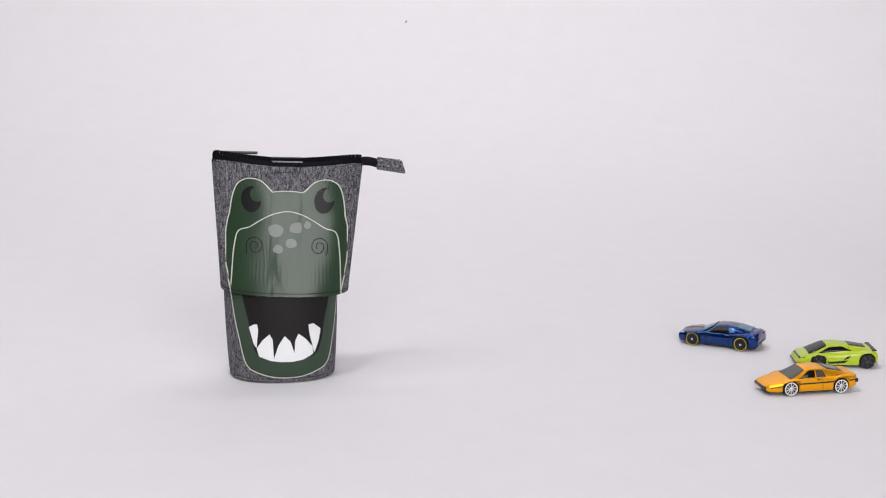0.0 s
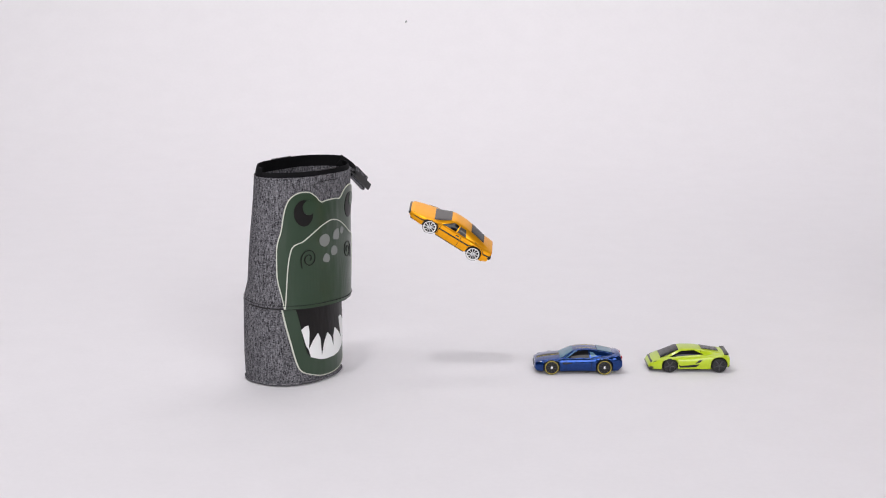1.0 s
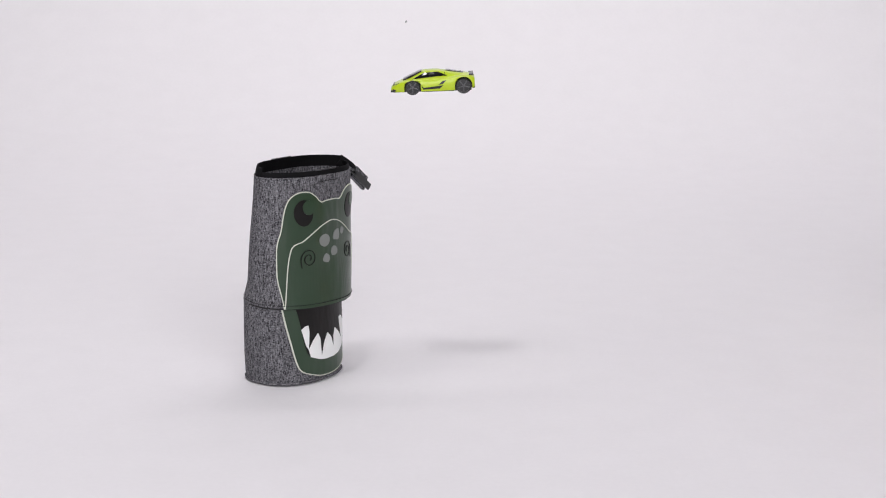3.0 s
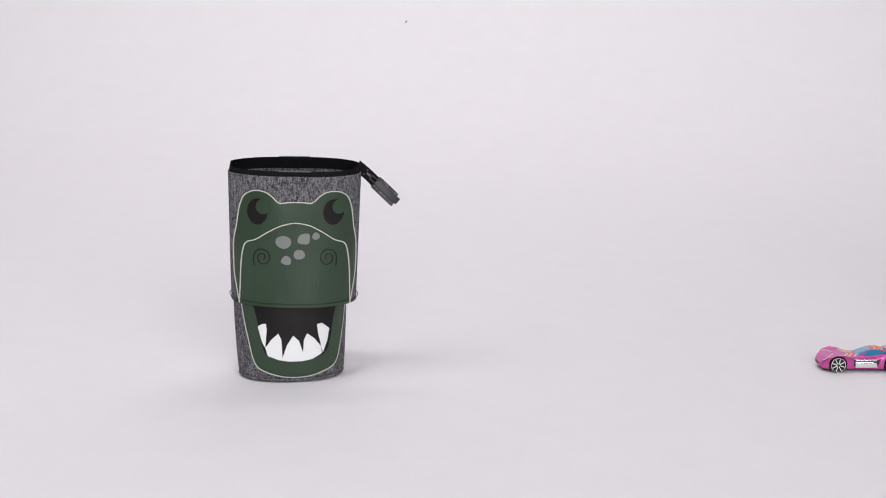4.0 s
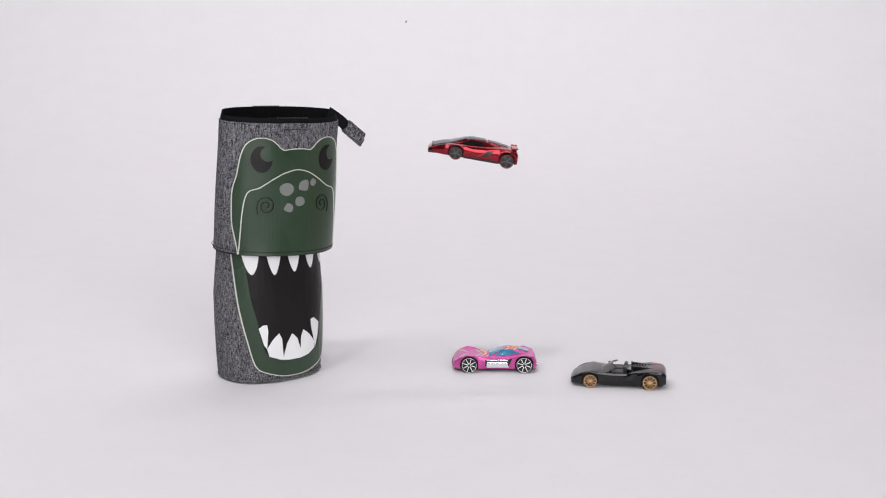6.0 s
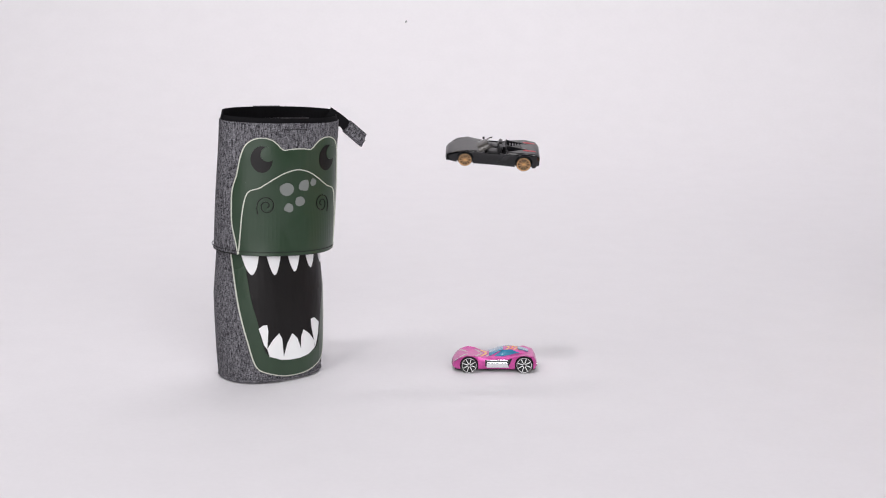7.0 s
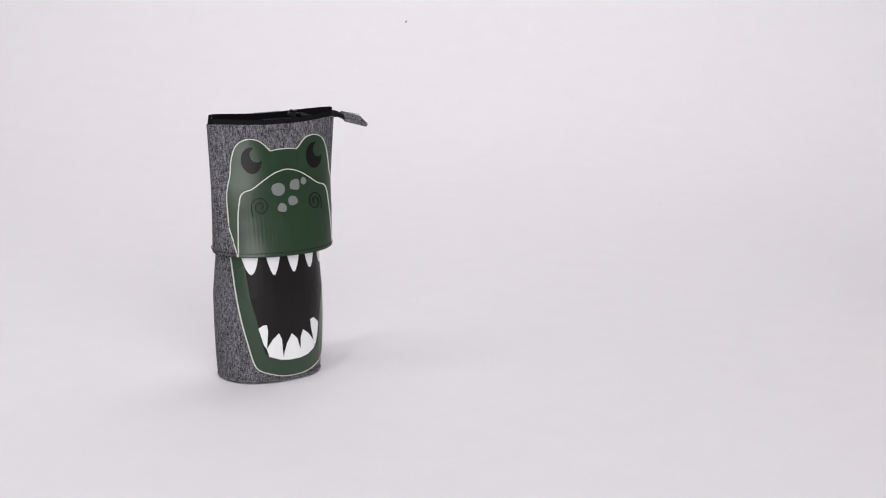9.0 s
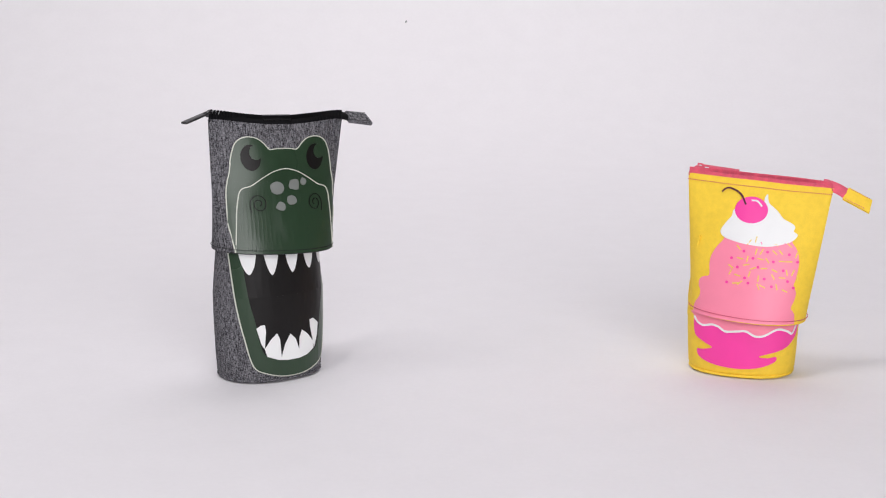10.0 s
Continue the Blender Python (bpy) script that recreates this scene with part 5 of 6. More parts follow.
    walk(cars["green"], [
        (0, pose(0.3216, 0.013, 0, 0, 0, 0)),
        (0.1, pose(0.2429, -0.0086, 0, 0, 0, 7)),
        (0.2, pose(0.216, -0.0053, 0, 0, 0, 7)),
        (0.3, pose(0.1965, 0.0013, 0, 0, 0, 0)),
        (0.4, pose(0.1979, 0.0013, 0, 0, 0, 0)),
        (2.5, pose(0.1979, 0.0013, 0, 0, 0, 0)),
        (2.6, pose(0.1598, 0, 0.0644, 0, 15, 0)),
        (2.7, pose(0.1392, 0, 0.1219, 0, 15, 0)),
        (2.8, pose(0.1044, 0, 0.1681, 0, 12, 0)),
        (2.9, pose(0.0506, 0, 0.2042, 0, 8, 0)),
        (3, pose(-0.0104, 0, 0.2265, 0, -2, 0)),
        (3.1, pose(-0.0644, 0.0028, 0.2279, 15, -25, 0)),
        (3.2, pose(-0.1007, 0.0038, 0.2099, 20, -60, 0)),
        (3.3, pose(-0.1155, 0.0071, 0.1733, 10, -85, 30)),
        (3.4, pose(-0.1069, 0.0135, 0.0405, 0, -90, 54)),
        (3.6, pose(-0.0974, 0.0077, 0.0405, 0, -90, 30)),
        (3.8, pose(-0.0926, -0.0012, 0.0405, 0, -90, 9)),
        (5, pose(-0.0926, -0.0012, 0.0405, 0, -90, 9)),
        (5.1, pose(-0.1062, 0.0087, 0.0405, 0, -90, 36)),
        (5.2, pose(-0.1193, 0.0135, 0.0405, 0, -90, 54)),
        (5.3, pose(-0.13, 0.0161, 0.0405, 0, -90, 65)),
        (5.4, pose(-0.1295, 0.0161, 0.0405, 0, -90, 65)),
        (5.5, pose(-0.1289, 0.0155, 0.0405, 0, -90, 62)),
        (5.6, pose(-0.1181, 0.012, 0.0405, 0, -90, 36)),
        (5.7, pose(-0.1162, 0.0103, 0.0405, 0, -90, 32)),
        (7.6, pose(-0.1156, 0.0101, 0.0405, 0, -90, 31.5)),
        (7.7, pose(-0.1156, 0.0101, 0.0405, 0, -90, 31.5)),
        (7.8, pose(-0.1156, 0.0101, 0.0405, 0, -90, 31.5)),
        (8.8, pose(-0.1156, 0.0101, 0.0405, 0, -90, 31.5)),
        (8.9, pose(-0.1162, 0.0103, 0.0405, 0, -90, 32)),
        (9, pose(-0.1162, 0.0103, 0.0405, 0, -90, 32)),
        (9.1, pose(-0.1159, 0.0098, 0.0405, 0, -90, 31)),
        (9.3, pose(-0.1152, 0.0089, 0.0405, 0, -90, 29)),
        (9.5, pose(-0.1149, 0.0085, 0.0405, 0, -90, 28)),
        (9.6, pose(-0.1146, 0.008, 0.0405, 0, -90, 27)),
        (10, pose(-0.1146, 0.008, 0.0405, 0, -90, 27)),
    ])
    walk(cars["pink"], [
        (0, pose(0.4484, -0.0003, 0, 0, 0, 0)),
        (3.7, pose(0.4484, -0.0003, 0, 0, 0, 0)),
        (3.8, pose(0.43, -0.0003, 0, 0, 0, 0)),
        (3.9, pose(0.3933, -0.0003, 0, 0, 0, 0)),
        (4, pose(0.3427, -0.0003, 0, 0, 0, 0)),
        (4.1, pose(0.2844, -0.0003, 0, 0, 0, 0)),
        (4.2, pose(0.2426, -0.0003, 0, 0, 0, 0)),
        (4.3, pose(0.2164, -0.0003, 0, 0, 0, 0)),
        (4.4, pose(0.1971, -0.0003, 0, 0, 0, 0)),
        (4.5, pose(0.1705, -0.0003, 0, 0, 0, 0)),
        (4.6, pose(0.1158, -0.0003, 0, 0, 0, 0)),
        (4.7, pose(0.0841, -0.0003, 0, 0, 0, 0)),
        (4.8, pose(0.0533, -0.0003, 0, 0, 0, 0)),
        (4.9, pose(0.0427, -0.0003, 0, 0, 0, 0)),
        (5, pose(0.0427, -0.0003, 0, 0, 0, 0)),
        (7.7, pose(0.0427, -0.0003, 0, 0, 0, 0)),
        (7.8, pose(0.0241, 0, 0.0005, 0, 10, 0)),
        (7.9, pose(0.0166, 0.0011, 0.0469, 6, 12, 0)),
        (8, pose(0.0173, 0.0023, 0.0824, 12, 13, 0)),
        (8.1, pose(0.0004, 0, 0.1569, 0, 17, 0)),
        (8.2, pose(-0.0119, 0, 0.1717, 0, 20, 0)),
        (8.3, pose(-0.0339, 0, 0.1945, 0, 15, 0)),
        (8.4, pose(-0.055, 0, 0.2106, 0, 13, 0)),
        (8.5, pose(-0.0745, 0.0034, 0.2127, 18, 5, 0)),
        (8.6, pose(-0.1095, 0.0046, 0.2096, 25, -30, 0)),
        (8.7, pose(-0.1232, 0.0046, 0.2087, 25, -35, 0)),
        (8.8, pose(-0.1151, 0.0046, 0.2066, 25, -32, 0)),
        (8.9, pose(-0.1162, 0.0103, 0.1125, 0, -90, 32)),
        (9, pose(-0.1162, 0.0103, 0.1125, 0, -90, 32)),
        (9.1, pose(-0.1159, 0.0098, 0.1125, 0, -90, 31)),
        (9.3, pose(-0.1152, 0.0089, 0.1125, 0, -90, 29)),
        (9.5, pose(-0.1149, 0.0085, 0.1125, 0, -90, 28)),
        (9.6, pose(-0.1146, 0.008, 0.1125, 0, -90, 27)),
        (10, pose(-0.1146, 0.008, 0.1125, 0, -90, 27)),
    ])
    walk(cars["black"], [
        (0, pose(0.4473, -0.0036, 0, 0, 0, 0)),
        (4, pose(0.4473, -0.0036, 0, 0, 0, 0)),
        (4.1, pose(0.3969, -0.0036, 0, 0, 0, 0)),
        (4.2, pose(0.3464, -0.0036, 0, 0, 0, 0)),
        (4.3, pose(0.314, -0.0052, 0, 0, 0, 0)),
        (4.4, pose(0.3006, -0.0101, 0, 0, 0, -4)),
        (4.5, pose(0.288, -0.0296, 0, 0, 0, 21.6)),
        (4.6, pose(0.2377, -0.0401, 0, 0, 0, 0)),
        (4.7, pose(0.2034, -0.0432, 0, 0, 0, 0)),
        (4.8, pose(0.1654, -0.0447, 0, 0, 0, 0)),
        (4.9, pose(0.1402, -0.0447, 0, 0, 0, 0)),
        (5, pose(0.1406, -0.0448, 0, 0, 0, -8)),
        (6.6, pose(0.1406, -0.0448, 0, 0, 0, -8)),
        (6.7, pose(0.1173, 0, -0.0005, 0, 8, 0)),
        (6.8, pose(0.0889, 0, 0.043, 0, 10, 0)),
        (6.9, pose(0.071, 0.0019, 0.1125, 10, 8, 0)),
        (7, pose(0.0402, 0.0028, 0.1714, 15, 5, 0)),
        (7.1, pose(-0.0168, 0.0038, 0.2636, 20, 2, 0)),
        (7.2, pose(-0.0492, 0.0038, 0.2917, 20, 0, 0)),
        (7.3, pose(-0.0788, 0.0038, 0.2926, 20, 0, 0)),
        (7.4, pose(-0.1127, 0.0041, 0.2611, 22, 3, 0)),
        (7.5, pose(-0.1325, 0.0052, 0.2323, 28, 6, 0)),
        (7.6, pose(-0.1459, 0.0026, 0.1983, 20, 15, 20)),
        (7.7, pose(-0.1349, 0.0033, 0.187, 0, -60, 20)),
        (7.8, pose(-0.1344, -0.0014, 0.1125, 0, -90, 31.5)),
        (8.8, pose(-0.1344, -0.0014, 0.1125, 0, -90, 31.5)),
        (8.9, pose(-0.1349, -0.0014, 0.1125, 0, -90, 32)),
        (9, pose(-0.1349, -0.0014, 0.1125, 0, -90, 32)),
        (9.1, pose(-0.1347, -0.0015, 0.1125, 0, -90, 31)),
        (9.3, pose(-0.1345, -0.0017, 0.1125, 0, -90, 29)),
        (9.5, pose(-0.1344, -0.0019, 0.1125, 0, -90, 28)),
        (9.6, pose(-0.1342, -0.002, 0.1125, 0, -90, 27)),
        (10, pose(-0.1342, -0.002, 0.1125, 0, -90, 27)),
    ])
    walk(cars["red"], [
        (0, pose(0.472, 0.0671, 0, 0, 0, 0)),
        (4.2, pose(0.472, 0.0671, 0, 0, 0, 0)),
        (4.3, pose(0.4333, 0.0671, 0, 0, 0, 0)),
        (4.4, pose(0.3922, 0.0671, 0, 0, 0, 0)),
        (4.5, pose(0.3175, 0.0599, 0, 0, 0, -12.8)),
        (4.6, pose(0.2227, 0.0744, 0, 0, 0, 0)),
        (4.7, pose(0.1728, 0.0799, 0, 0, 0, 0)),
        (4.8, pose(0.1262, 0.0671, 0, 0, 0, 0)),
        (4.9, pose(0.1043, 0.0467, 0, 0, 0, 12.1)),
        (5.6, pose(0.1043, 0.0467, 0, 0, 0, 12.1)),
        (5.7, pose(0.0893, 0, 0.0252, 0, 17, 0)),
        (5.8, pose(0.0732, 0, 0.0711, 0, 16, 0)),
        (5.9, pose(0.0502, 0, 0.1223, 0, 14, 0)),
        (6, pose(0.0234, 0, 0.1726, 0, 10, 0)),
        (6.1, pose(-0.0115, 0, 0.222, 0, 4, 0)),
        (6.2, pose(-0.0543, 0, 0.2532, 0, -5, 0)),
        (6.3, pose(-0.0909, 0.0019, 0.2499, 10, -25, 0)),
        (6.4, pose(-0.1188, 0.0034, 0.2268, 10, -55, 10)),
        (6.5, pose(-0.127, 0.0037, 0.1824, 0, -85, 20)),
        (6.6, pose(-0.1533, -0.013, 0.1125, 0, -90, 31.8)),
        (7.6, pose(-0.1531, -0.0129, 0.1125, 0, -90, 31.5)),
        (7.7, pose(-0.1531, -0.0129, 0.1125, 0, -90, 31.5)),
        (7.8, pose(-0.1531, -0.0129, 0.1125, 0, -90, 31.5)),
        (8.8, pose(-0.1531, -0.0129, 0.1125, 0, -90, 31.5)),
        (8.9, pose(-0.1535, -0.013, 0.1125, 0, -90, 32)),
        (9, pose(-0.1535, -0.013, 0.1125, 0, -90, 32)),
        (9.1, pose(-0.1536, -0.0128, 0.1125, 0, -90, 31)),
        (9.3, pose(-0.1537, -0.0124, 0.1125, 0, -90, 29)),
        (9.5, pose(-0.1538, -0.0122, 0.1125, 0, -90, 28)),
        (9.6, pose(-0.1538, -0.012, 0.1125, 0, -90, 27)),
        (10, pose(-0.1538, -0.012, 0.1125, 0, -90, 27)),
    ])
    walk(dino, [
        (0, pose(-0.131, -0.0109, 0, 0, 0, 6)),
        (0.1, pose(-0.131, -0.0109, 0, 0, 0, 18)),
        (0.2, pose(-0.1282, -0.0109, 0, 0, 0, 31)),
        (0.3, pose(-0.1236, -0.0142, 0, 0, 0, 54)),
        (0.4, pose(-0.1222, -0.0142, 0, 0, 0, 52)),
        (0.5, pose(-0.1222, -0.0142, 0, 0, 0, 53)),
        (0.6, pose(-0.1213, -0.0142, 0, 0, 0, 57)),
        (2.7, pose(-0.1213, -0.0142, 0, 0, 0, 57)),
        (3.4, pose(-0.1213, -0.0142, 0, 0, 0, 57)),
        (3.6, pose(-0.1236, -0.0109, 0, 0, 0, 34.5)),
        (3.8, pose(-0.1238, -0.0092, 0, 0, 0, 5)),
        (5, pose(-0.1238, -0.0092, 0, 0, 0, 5)),
        (5.1, pose(-0.1304, -0.0125, 0, 0, 0, 40.5)),
        (5.2, pose(-0.1337, -0.0142, 0, 0, 0, 57)),
        (5.3, pose(-0.1388, -0.0142, 0, 0, 0, 68)),
        (5.4, pose(-0.1383, -0.0142, 0, 0, 0, 68)),
        (5.5, pose(-0.1392, -0.0142, 0, 0, 0, 65)),
        (5.6, pose(-0.1422, -0.0092, 0, 0, 0, 40.5)),
        (5.7, pose(-0.1418, -0.0092, 0, 0, 0, 36.5)),
        (7.6, pose(-0.1413, -0.0092, 0, 0, 0, 36)),
        (7.7, pose(-0.1413, -0.0092, 0, 0, 0, 36)),
        (7.8, pose(-0.1413, -0.0092, 0, 0, 0, 36)),
        (8.8, pose(-0.1413, -0.0092, 0, 0, 0, 36)),
        (8.9, pose(-0.1418, -0.0092, 0, 0, 0, 36.5)),
        (9, pose(-0.1418, -0.0092, 0, 0, 0, 36.5)),
        (9.1, pose(-0.1418, -0.0092, 0, 0, 0, 37)),
        (9.3, pose(-0.1418, -0.0092, 0, 0, 0, 37)),
        (9.5, pose(-0.1418, -0.0092, 0, 0, 0, 37)),
        (9.6, pose(-0.1418, -0.0092, 0, 0, 0, 34)),
        (10, pose(-0.1418, -0.0092, 0, 0, 0, 34)),
    ])
    # the sleeve: seconds, height of its hem, lean, opening
    sleeve_rows = [
        (0, 0.071, 2.4, 0), (0.1, 0.071, 2.4, 0), (0.2, 0.069, 2.4, 0.05), (0.3, 0.068, 2.7, 0.4),
        (0.4, 0.0665, 2.2, 0.65), (0.5, 0.066, 1.9, 0.78), (0.6, 0.0635, 1.5, 1), (2.7, 0.0635, 1.5, 1),
        (3.4, 0.0635, 1.5, 1), (3.6, 0.0635, 1.5, 1), (3.8, 0.0635, 1.5, 1), (5, 0.0635, 1.5, 1),
        (5.1, 0.0635, 1.5, 1), (5.2, 0.0635, 1.5, 1), (5.3, 0.065, 1.5, 1), (5.4, 0.074, 1.5, 1),
        (5.5, 0.085, 1.5, 1), (5.6, 0.104, 3.5, 1), (5.7, 0.104, 3.5, 1), (7.6, 0.104, 3.5, 1),
        (7.7, 0.096, 3.5, 1), (7.8, 0.093, 3.5, 1), (8.8, 0.094, 3.5, 1), (8.9, 0.104, 3.5, 1),
        (9, 0.1035, 0.5, 0.35), (9.1, 0.0965, -0.4, 0.2), (9.3, 0.096, -0.4, 0), (9.5, 0.096, -0.5, 0),
        (9.6, 0.104, 3.5, 0), (10, 0.104, 3.5, 0),
    ]
    for strip in dino_parts[1] + dino_parts[-1]:
        walk(strip["ob"], [(t, pose(0.0032, -0.004, z, 2.5 * o, lean, 0) @ DINO_SLEEVE.seat(strip["side"], strip["u0"], strip["u1"], o)) for t, z, lean, o in sleeve_rows])
    walk(dino_parts["hem"], [(t, pose(0.0032, -0.004, z, 2.5 * o, lean, 0)) for t, z, lean, o in sleeve_rows])
    sundae_parts["hem"].matrix_basis = pose(0.0042, -0.004, 0.0480, 0, 3.0, 0)
    for strip in sundae_parts[1] + sundae_parts[-1]:
        strip["ob"].matrix_basis = pose(0.0042, -0.004, 0.0480, 0, 3.0, 0) @ strip["home"]
    walk(dino_parts["front_collar"], [
        (0, pose(0, -0.0304, 0.07, -15.6, 0, 0)),
        (0.1, pose(0, -0.0304, 0.07, -15.6, 0, 0)),
        (0.2, pose(0, -0.0304, 0.07, -15.6, 0, 0)),
        (0.3, pose(0, -0.0304, 0.07, -13, 0, 0)),
        (0.4, pose(0, -0.0304, 0.07, -11.1, 0, 0)),
        (0.5, pose(0, -0.0304, 0.07, -10.2, 0, 0)),
        (0.6, pose(0, -0.0304, 0.07, -8.5, 0, 0)),
        (2.7, pose(0, -0.0304, 0.07, -8.5, 0, 0)),
        (3.4, pose(0, -0.0304, 0.07, -8.5, 0, 0)),
        (3.6, pose(0, -0.0304, 0.07, -8.5, 0, 0)),
        (3.8, pose(0, -0.0304, 0.07, -8.5, 0, 0)),
        (5, pose(0, -0.0304, 0.07, -8.5, 0, 0)),
        (5.1, pose(0, -0.0304, 0.07, -8.5, 0, 0)),
        (5.2, pose(0, -0.0304, 0.07, -8.5, 0, 0)),
        (5.3, pose(0, -0.0304, 0.07, -8.5, 0, 0)),
        (5.4, pose(0, -0.0304, 0.07, -7.5, 0, 0)),
        (5.5, pose(0, -0.0304, 0.07, -4.7, 0, 0)),
        (5.6, pose(0, -0.0304, 0.07, 0, 0, 0)),
        (5.7, pose(0, -0.0304, 0.07, 0, 0, 0)),
        (7.6, pose(0, -0.0304, 0.07, 0, 0, 0)),
        (7.7, pose(0, -0.0304, 0.07, -2, 0, 0)),
        (7.8, pose(0, -0.0304, 0.07, -2.7, 0, 0)),
        (8.8, pose(0, -0.0304, 0.07, -2.5, 0, 0)),
        (8.9, pose(0, -0.0304, 0.07, 0, 0, 0)),
        (9, pose(0, -0.0304, 0.07, -1, 0, 0)),
        (9.1, pose(0, -0.0304, 0.07, -4.4, 0, 0)),
        (9.3, pose(0, -0.0304, 0.07, -5.3, 0, 0)),
        (9.5, pose(0, -0.0304, 0.07, -5.3, 0, 0)),
        (9.6, pose(0, -0.0304, 0.07, -2, 0, 0)),
        (10, pose(0, -0.0304, 0.07, -2, 0, 0)),
    ])
    walk(dino_parts["back_collar"], [
        (0, pose(0, 0.0304, 0.07, 13.6, 0, 0)),
        (0.1, pose(0, 0.0304, 0.07, 13.6, 0, 0)),
        (0.2, pose(0, 0.0304, 0.07, 13.9, 0, 0)),
        (0.3, pose(0, 0.0304, 0.07, 13.6, 0, 0)),
        (0.4, pose(0, 0.0304, 0.07, 13.3, 0, 0)),
        (0.5, pose(0, 0.0304, 0.07, 13.2, 0, 0)),
        (0.6, pose(0, 0.0304, 0.07, 13, 0, 0)),
        (2.7, pose(0, 0.0304, 0.07, 13, 0, 0)),
        (3.4, pose(0, 0.0304, 0.07, 13, 0, 0)),
        (3.6, pose(0, 0.0304, 0.07, 13, 0, 0)),
        (3.8, pose(0, 0.0304, 0.07, 13, 0, 0)),
        (5, pose(0, 0.0304, 0.07, 13, 0, 0)),
        (5.1, pose(0, 0.0304, 0.07, 13, 0, 0)),
        (5.2, pose(0, 0.0304, 0.07, 13, 0, 0)),
        (5.3, pose(0, 0.0304, 0.07, 13, 0, 0)),
        (5.4, pose(0, 0.0304, 0.07, 11.7, 0, 0)),
        (5.5, pose(0, 0.0304, 0.07, 8.1, 0, 0)),
        (5.6, pose(0, 0.0304, 0.07, 2, 0, 0)),
        (5.7, pose(0, 0.0304, 0.07, 2, 0, 0)),
        (7.6, pose(0, 0.0304, 0.07, 2, 0, 0)),
        (7.7, pose(0, 0.0304, 0.07, 4.6, 0, 0)),
        (7.8, pose(0, 0.0304, 0.07, 5.6, 0, 0)),
        (8.8, pose(0, 0.0304, 0.07, 5.2, 0, 0)),
        (8.9, pose(0, 0.0304, 0.07, 2, 0, 0)),
        (9, pose(0, 0.0304, 0.07, 2, 0, 0)),
        (9.1, pose(0, 0.0304, 0.07, 4.6, 0, 0)),
        (9.3, pose(0, 0.0304, 0.07, 4.8, 0, 0)),
        (9.5, pose(0, 0.0304, 0.07, 4.8, 0, 0)),
        (9.6, pose(0, 0.0304, 0.07, 2, 0, 0)),
        (10, pose(0, 0.0304, 0.07, 2, 0, 0)),
    ])
    walk(dino_parts["tail"], [
        (0, pose(0.064, 0.004, 0.1725, 40, 7, 0)),
        (0.1, pose(0.0625, 0.0035, 0.1727, 40, 7.5, 0)),
        (0.2, pose(0.061, 0.003, 0.171, 40, 8, 0)),
        (0.3, pose(0.0595, 0.0025, 0.1703, 40, 8.5, 0)),
        (0.4, pose(0.058, 0.002, 0.169, 40, 9, 0)),
        (0.5, pose(0.056, 0, 0.1685, 35, 20, 0)),
        (0.6, pose(0.059, -0.011, 0.166, 95, 36, 0)),
        (2.7, pose(0.059, -0.011, 0.166, 95, 36, 0)),
        (3.4, pose(0.059, -0.011, 0.166, 95, 36, 0)),
        (3.6, pose(0.059, -0.0077, 0.1667, 83.7, 45.3, 0)),
        (3.7, pose(0.059, -0.006, 0.167, 78, 44, 0)),
        (3.8, pose(0.059, -0.006, 0.167, 78, 44, 0)),
        (5, pose(0.059, -0.006, 0.167, 78, 44, 0)),
        (5.1, pose(0.059, -0.008, 0.1665, 85, 44, 0)),
        (5.2, pose(0.059, -0.01, 0.166, 92, 38, 0)),
        (5.3, pose(0.059, -0.01, 0.1675, 92, 38, 0)),
        (5.4, pose(0.0591, -0.01, 0.1764, 92, 38, 0)),
        (5.5, pose(0.0591, -0.01, 0.1874, 92, 38, 0)),
        (5.6, pose(0.0591, -0.01, 0.2064, 92, 38, 0)),
        (5.7, pose(0.0591, -0.01, 0.2064, 92, 38, 0)),
        (7.6, pose(0.0596, -0.01, 0.2059, 92, 38, 0)),
        (7.7, pose(0.0597, -0.01, 0.1978, 92, 38, 0)),
        (7.8, pose(0.0597, -0.01, 0.1948, 92, 38, 0)),
        (8.8, pose(0.06, -0.01, 0.1955, 92, 38, 0)),
        (8.9, pose(0.06, -0.01, 0.2055, 92, 38, 0)),
        (9, pose(0.061, 0.002, 0.2075, 30, 12, 0)),
        (9.1, pose(0.063, 0.003, 0.2038, 40, 4.2, 0)),
        (9.3, pose(0.0632, 0.0032, 0.2033, 40, 3.6, 0)),
        (9.5, pose(0.0634, 0.0034, 0.2033, 40, 2.9, 0)),
        (9.6, pose(0.0636, 0.0036, 0.2059, 40, 7.9, 0)),
        (10, pose(0.064, 0.004, 0.2055, 40, 7, 0)),
    ])
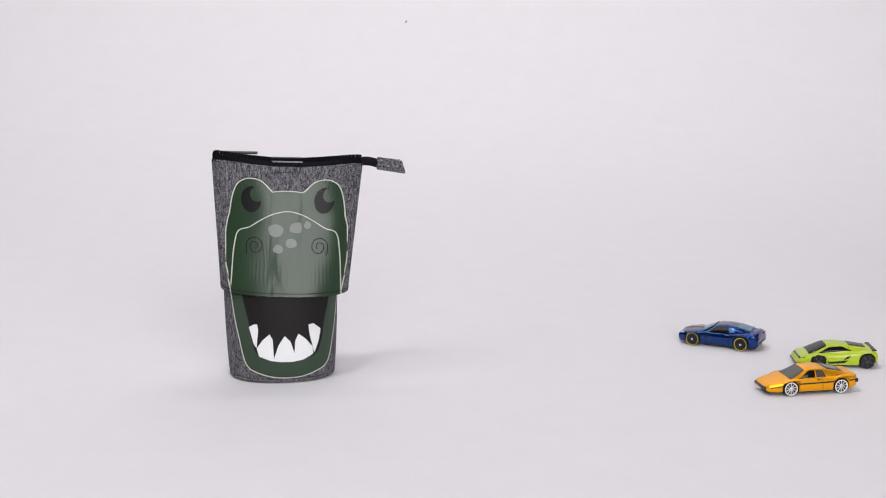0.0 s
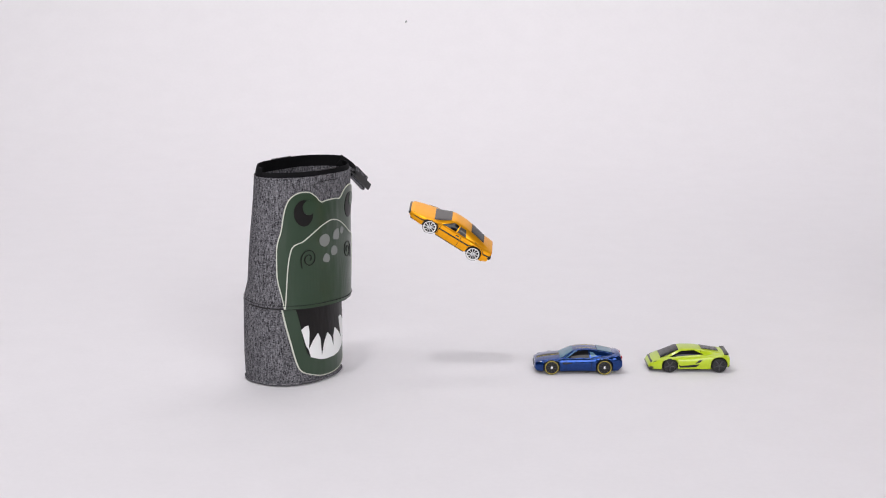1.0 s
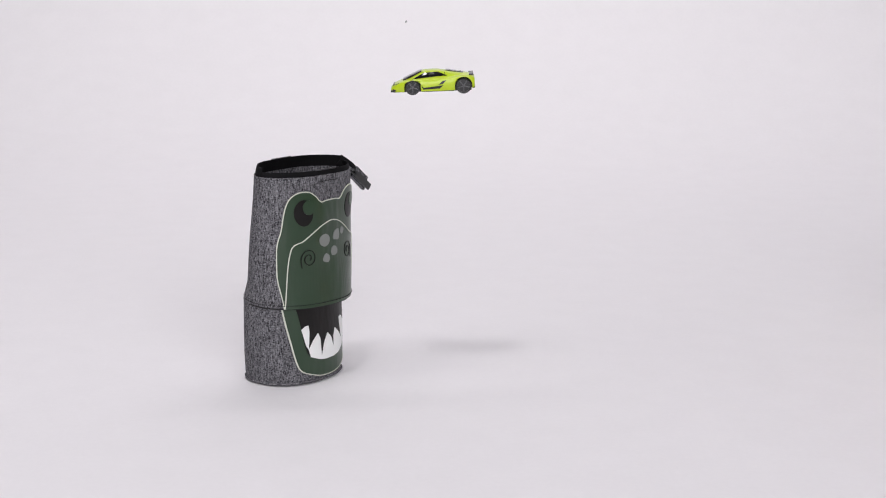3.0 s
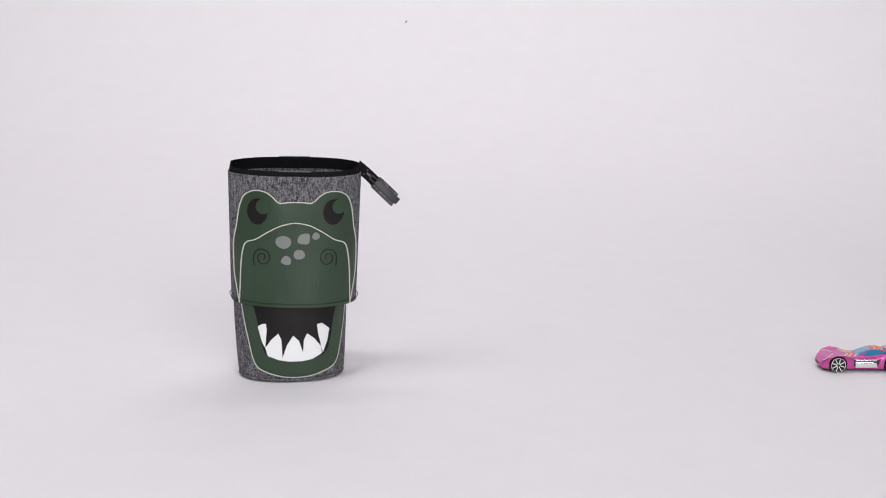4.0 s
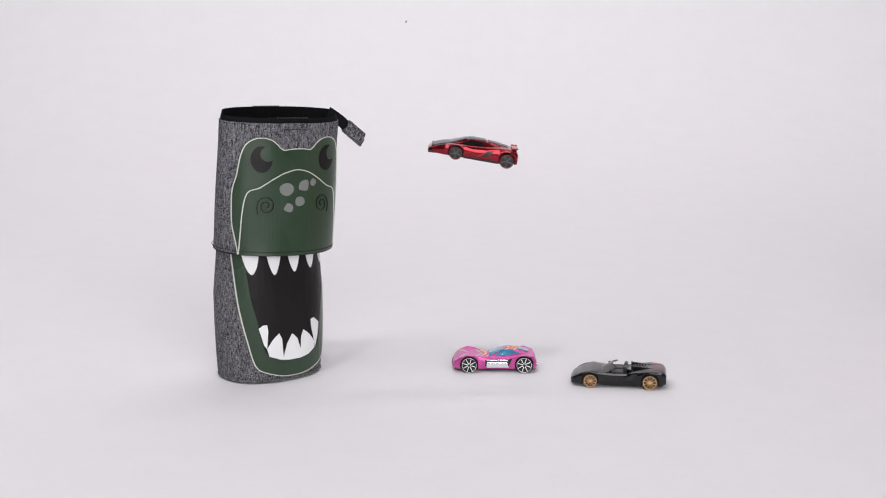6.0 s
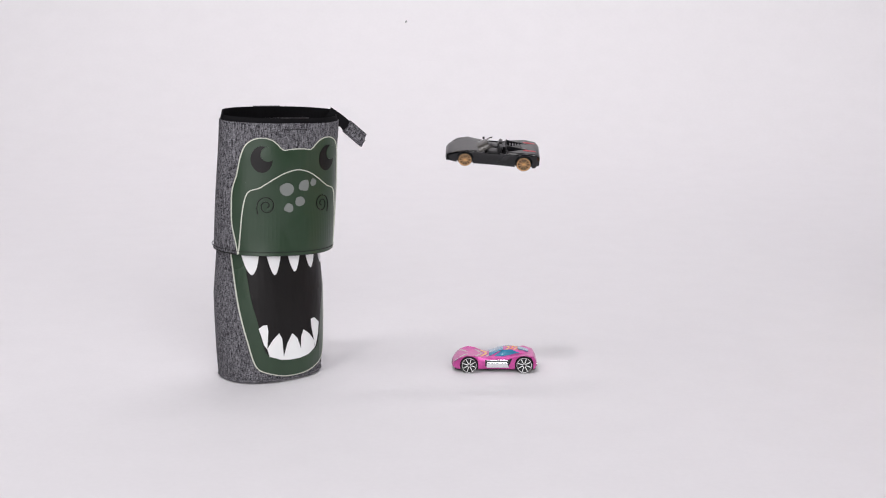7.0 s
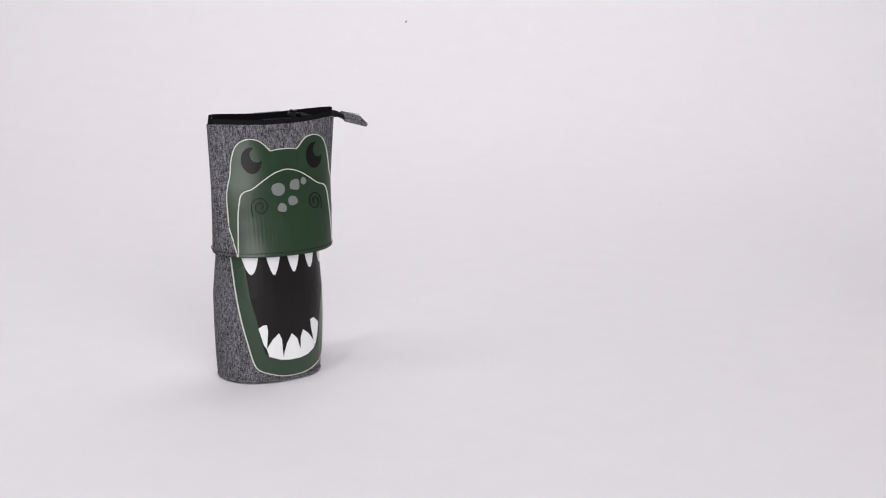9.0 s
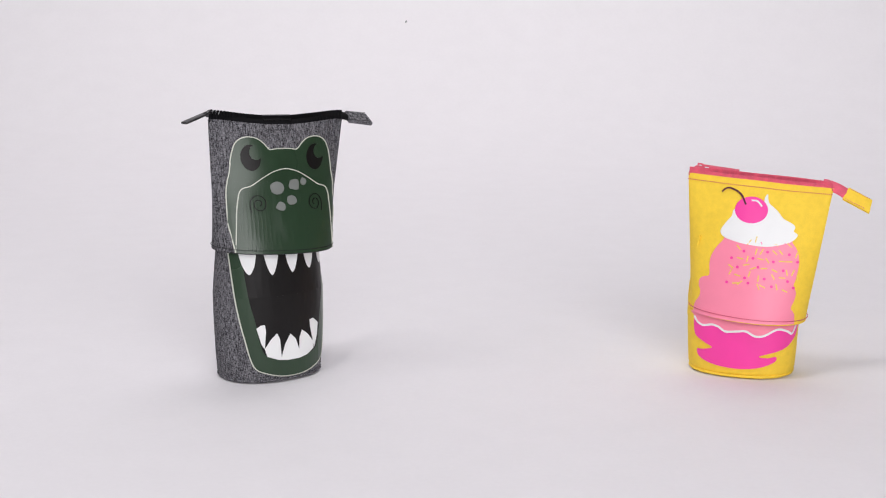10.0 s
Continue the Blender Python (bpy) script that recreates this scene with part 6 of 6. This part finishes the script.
    walk(dino_parts["slider"], [
        (0, pose(-0.048, 0.005, 0.177, 0, 2, 0)),
        (0.1, pose(-0.044, 0.005, 0.177, 0, 2, 0)),
        (0.2, pose(-0.039, 0.005, 0.175, 0, 2, 0)),
        (0.3, pose(-0.014, 0.003, 0.1705, 0, 4, 0)),
        (0.4, pose(0.011, 0.001, 0.17, 0, 4, 0)),
        (0.5, pose(0.03, 0, 0.1695, 30, 16, -12)),
        (0.6, pose(0.0638, -0.0092, 0.1609, 95, 36, 0)),
        (2.7, pose(0.0638, -0.0092, 0.1609, 95, 36, 0)),
        (3.4, pose(0.0638, -0.0092, 0.1609, 95, 36, 0)),
        (3.6, pose(0.0638, -0.0059, 0.1615, 83.7, 45.3, 0)),
        (3.7, pose(0.0638, -0.0042, 0.1619, 78, 44, 0)),
        (3.8, pose(0.0638, -0.0042, 0.1619, 78, 44, 0)),
        (5, pose(0.0638, -0.0042, 0.1619, 78, 44, 0)),
        (5.1, pose(0.0639, -0.0002, 0.1615, 85, 44, 0)),
        (5.2, pose(0.0641, -0.0022, 0.1612, 92, 38, 0)),
        (5.3, pose(0.0641, -0.0022, 0.1627, 92, 38, 0)),
        (5.4, pose(0.0641, -0.0022, 0.1716, 92, 38, 0)),
        (5.5, pose(0.0642, -0.0022, 0.1826, 92, 38, 0)),
        (5.6, pose(0.0642, -0.0022, 0.2016, 92, 38, 0)),
        (5.7, pose(0.0642, -0.0022, 0.2015, 92, 38, 0)),
        (7.6, pose(0.0647, -0.0022, 0.201, 92, 38, 0)),
        (7.7, pose(0.0648, -0.0022, 0.193, 92, 38, 0)),
        (7.8, pose(0.0648, -0.0022, 0.19, 92, 38, 0)),
        (8.8, pose(0.0651, -0.0022, 0.1907, 92, 38, 0)),
        (8.9, pose(0.0651, -0.0022, 0.2007, 92, 38, 0)),
        (9, pose(0.026, 0.003, 0.2075, 25, 14, 0)),
        (9.1, pose(-0.014, 0.004, 0.2005, 0, 3.2, -30)),
        (9.2, pose(-0.036, 0.004, 0.2000, 0, 7.1, -70)),
        (9.3, pose(-0.044, 0.003, 0.2000, 0, 18, -130)),
        (9.4, pose(-0.044, 0.003, 0.2000, 0, 18, -155)),
        (9.5, pose(-0.044, 0.003, 0.2000, 0, 18, -155)),
        (9.6, pose(-0.044, 0.003, 0.2115, 0, 10, -155)),
        (10, pose(-0.044, 0.003, 0.2115, 0, 10, -155)),
    ])
    walk(sundae, [
        (0, pose(0.5194, 0.0008, 0, 0, 0, -22)),
        (9.3, pose(0.5194, 0.0008, 0, 0, 0, -22)),
        (9.4, pose(0.4589, 0.0008, 0, 0, 0, -22)),
        (9.5, pose(0.3965, 0.0008, 0, 0, 0, -22)),
        (9.6, pose(0.3295, 0.0008, 0, 0, 0, -22)),
        (9.7, pose(0.3155, 0.0008, 0, 0, 0, -22)),
        (9.8, pose(0.303, 0.0008, 0, 0, 0, -22)),
        (9.9, pose(0.2737, 0.0008, 0, 0, 0, -22)),
        (10, pose(0.2453, 0.0008, 0, 0, 0, -22)),
    ])
    sundae_parts["front_collar"].matrix_basis = pose(0, -0.0304, 0.05, -16, 0, 0)
    sundae_parts["back_collar"].matrix_basis = pose(0, 0.0304, 0.05, 14, 0, 0)
    sundae_parts["tail"].matrix_basis = pose(0.0625, 0.004, 0.1560, 55, 24, 0)
    sundae_parts["slider"].matrix_basis = pose(-0.040, 0.000, 0.1625, 0, 5, 0)


motions()
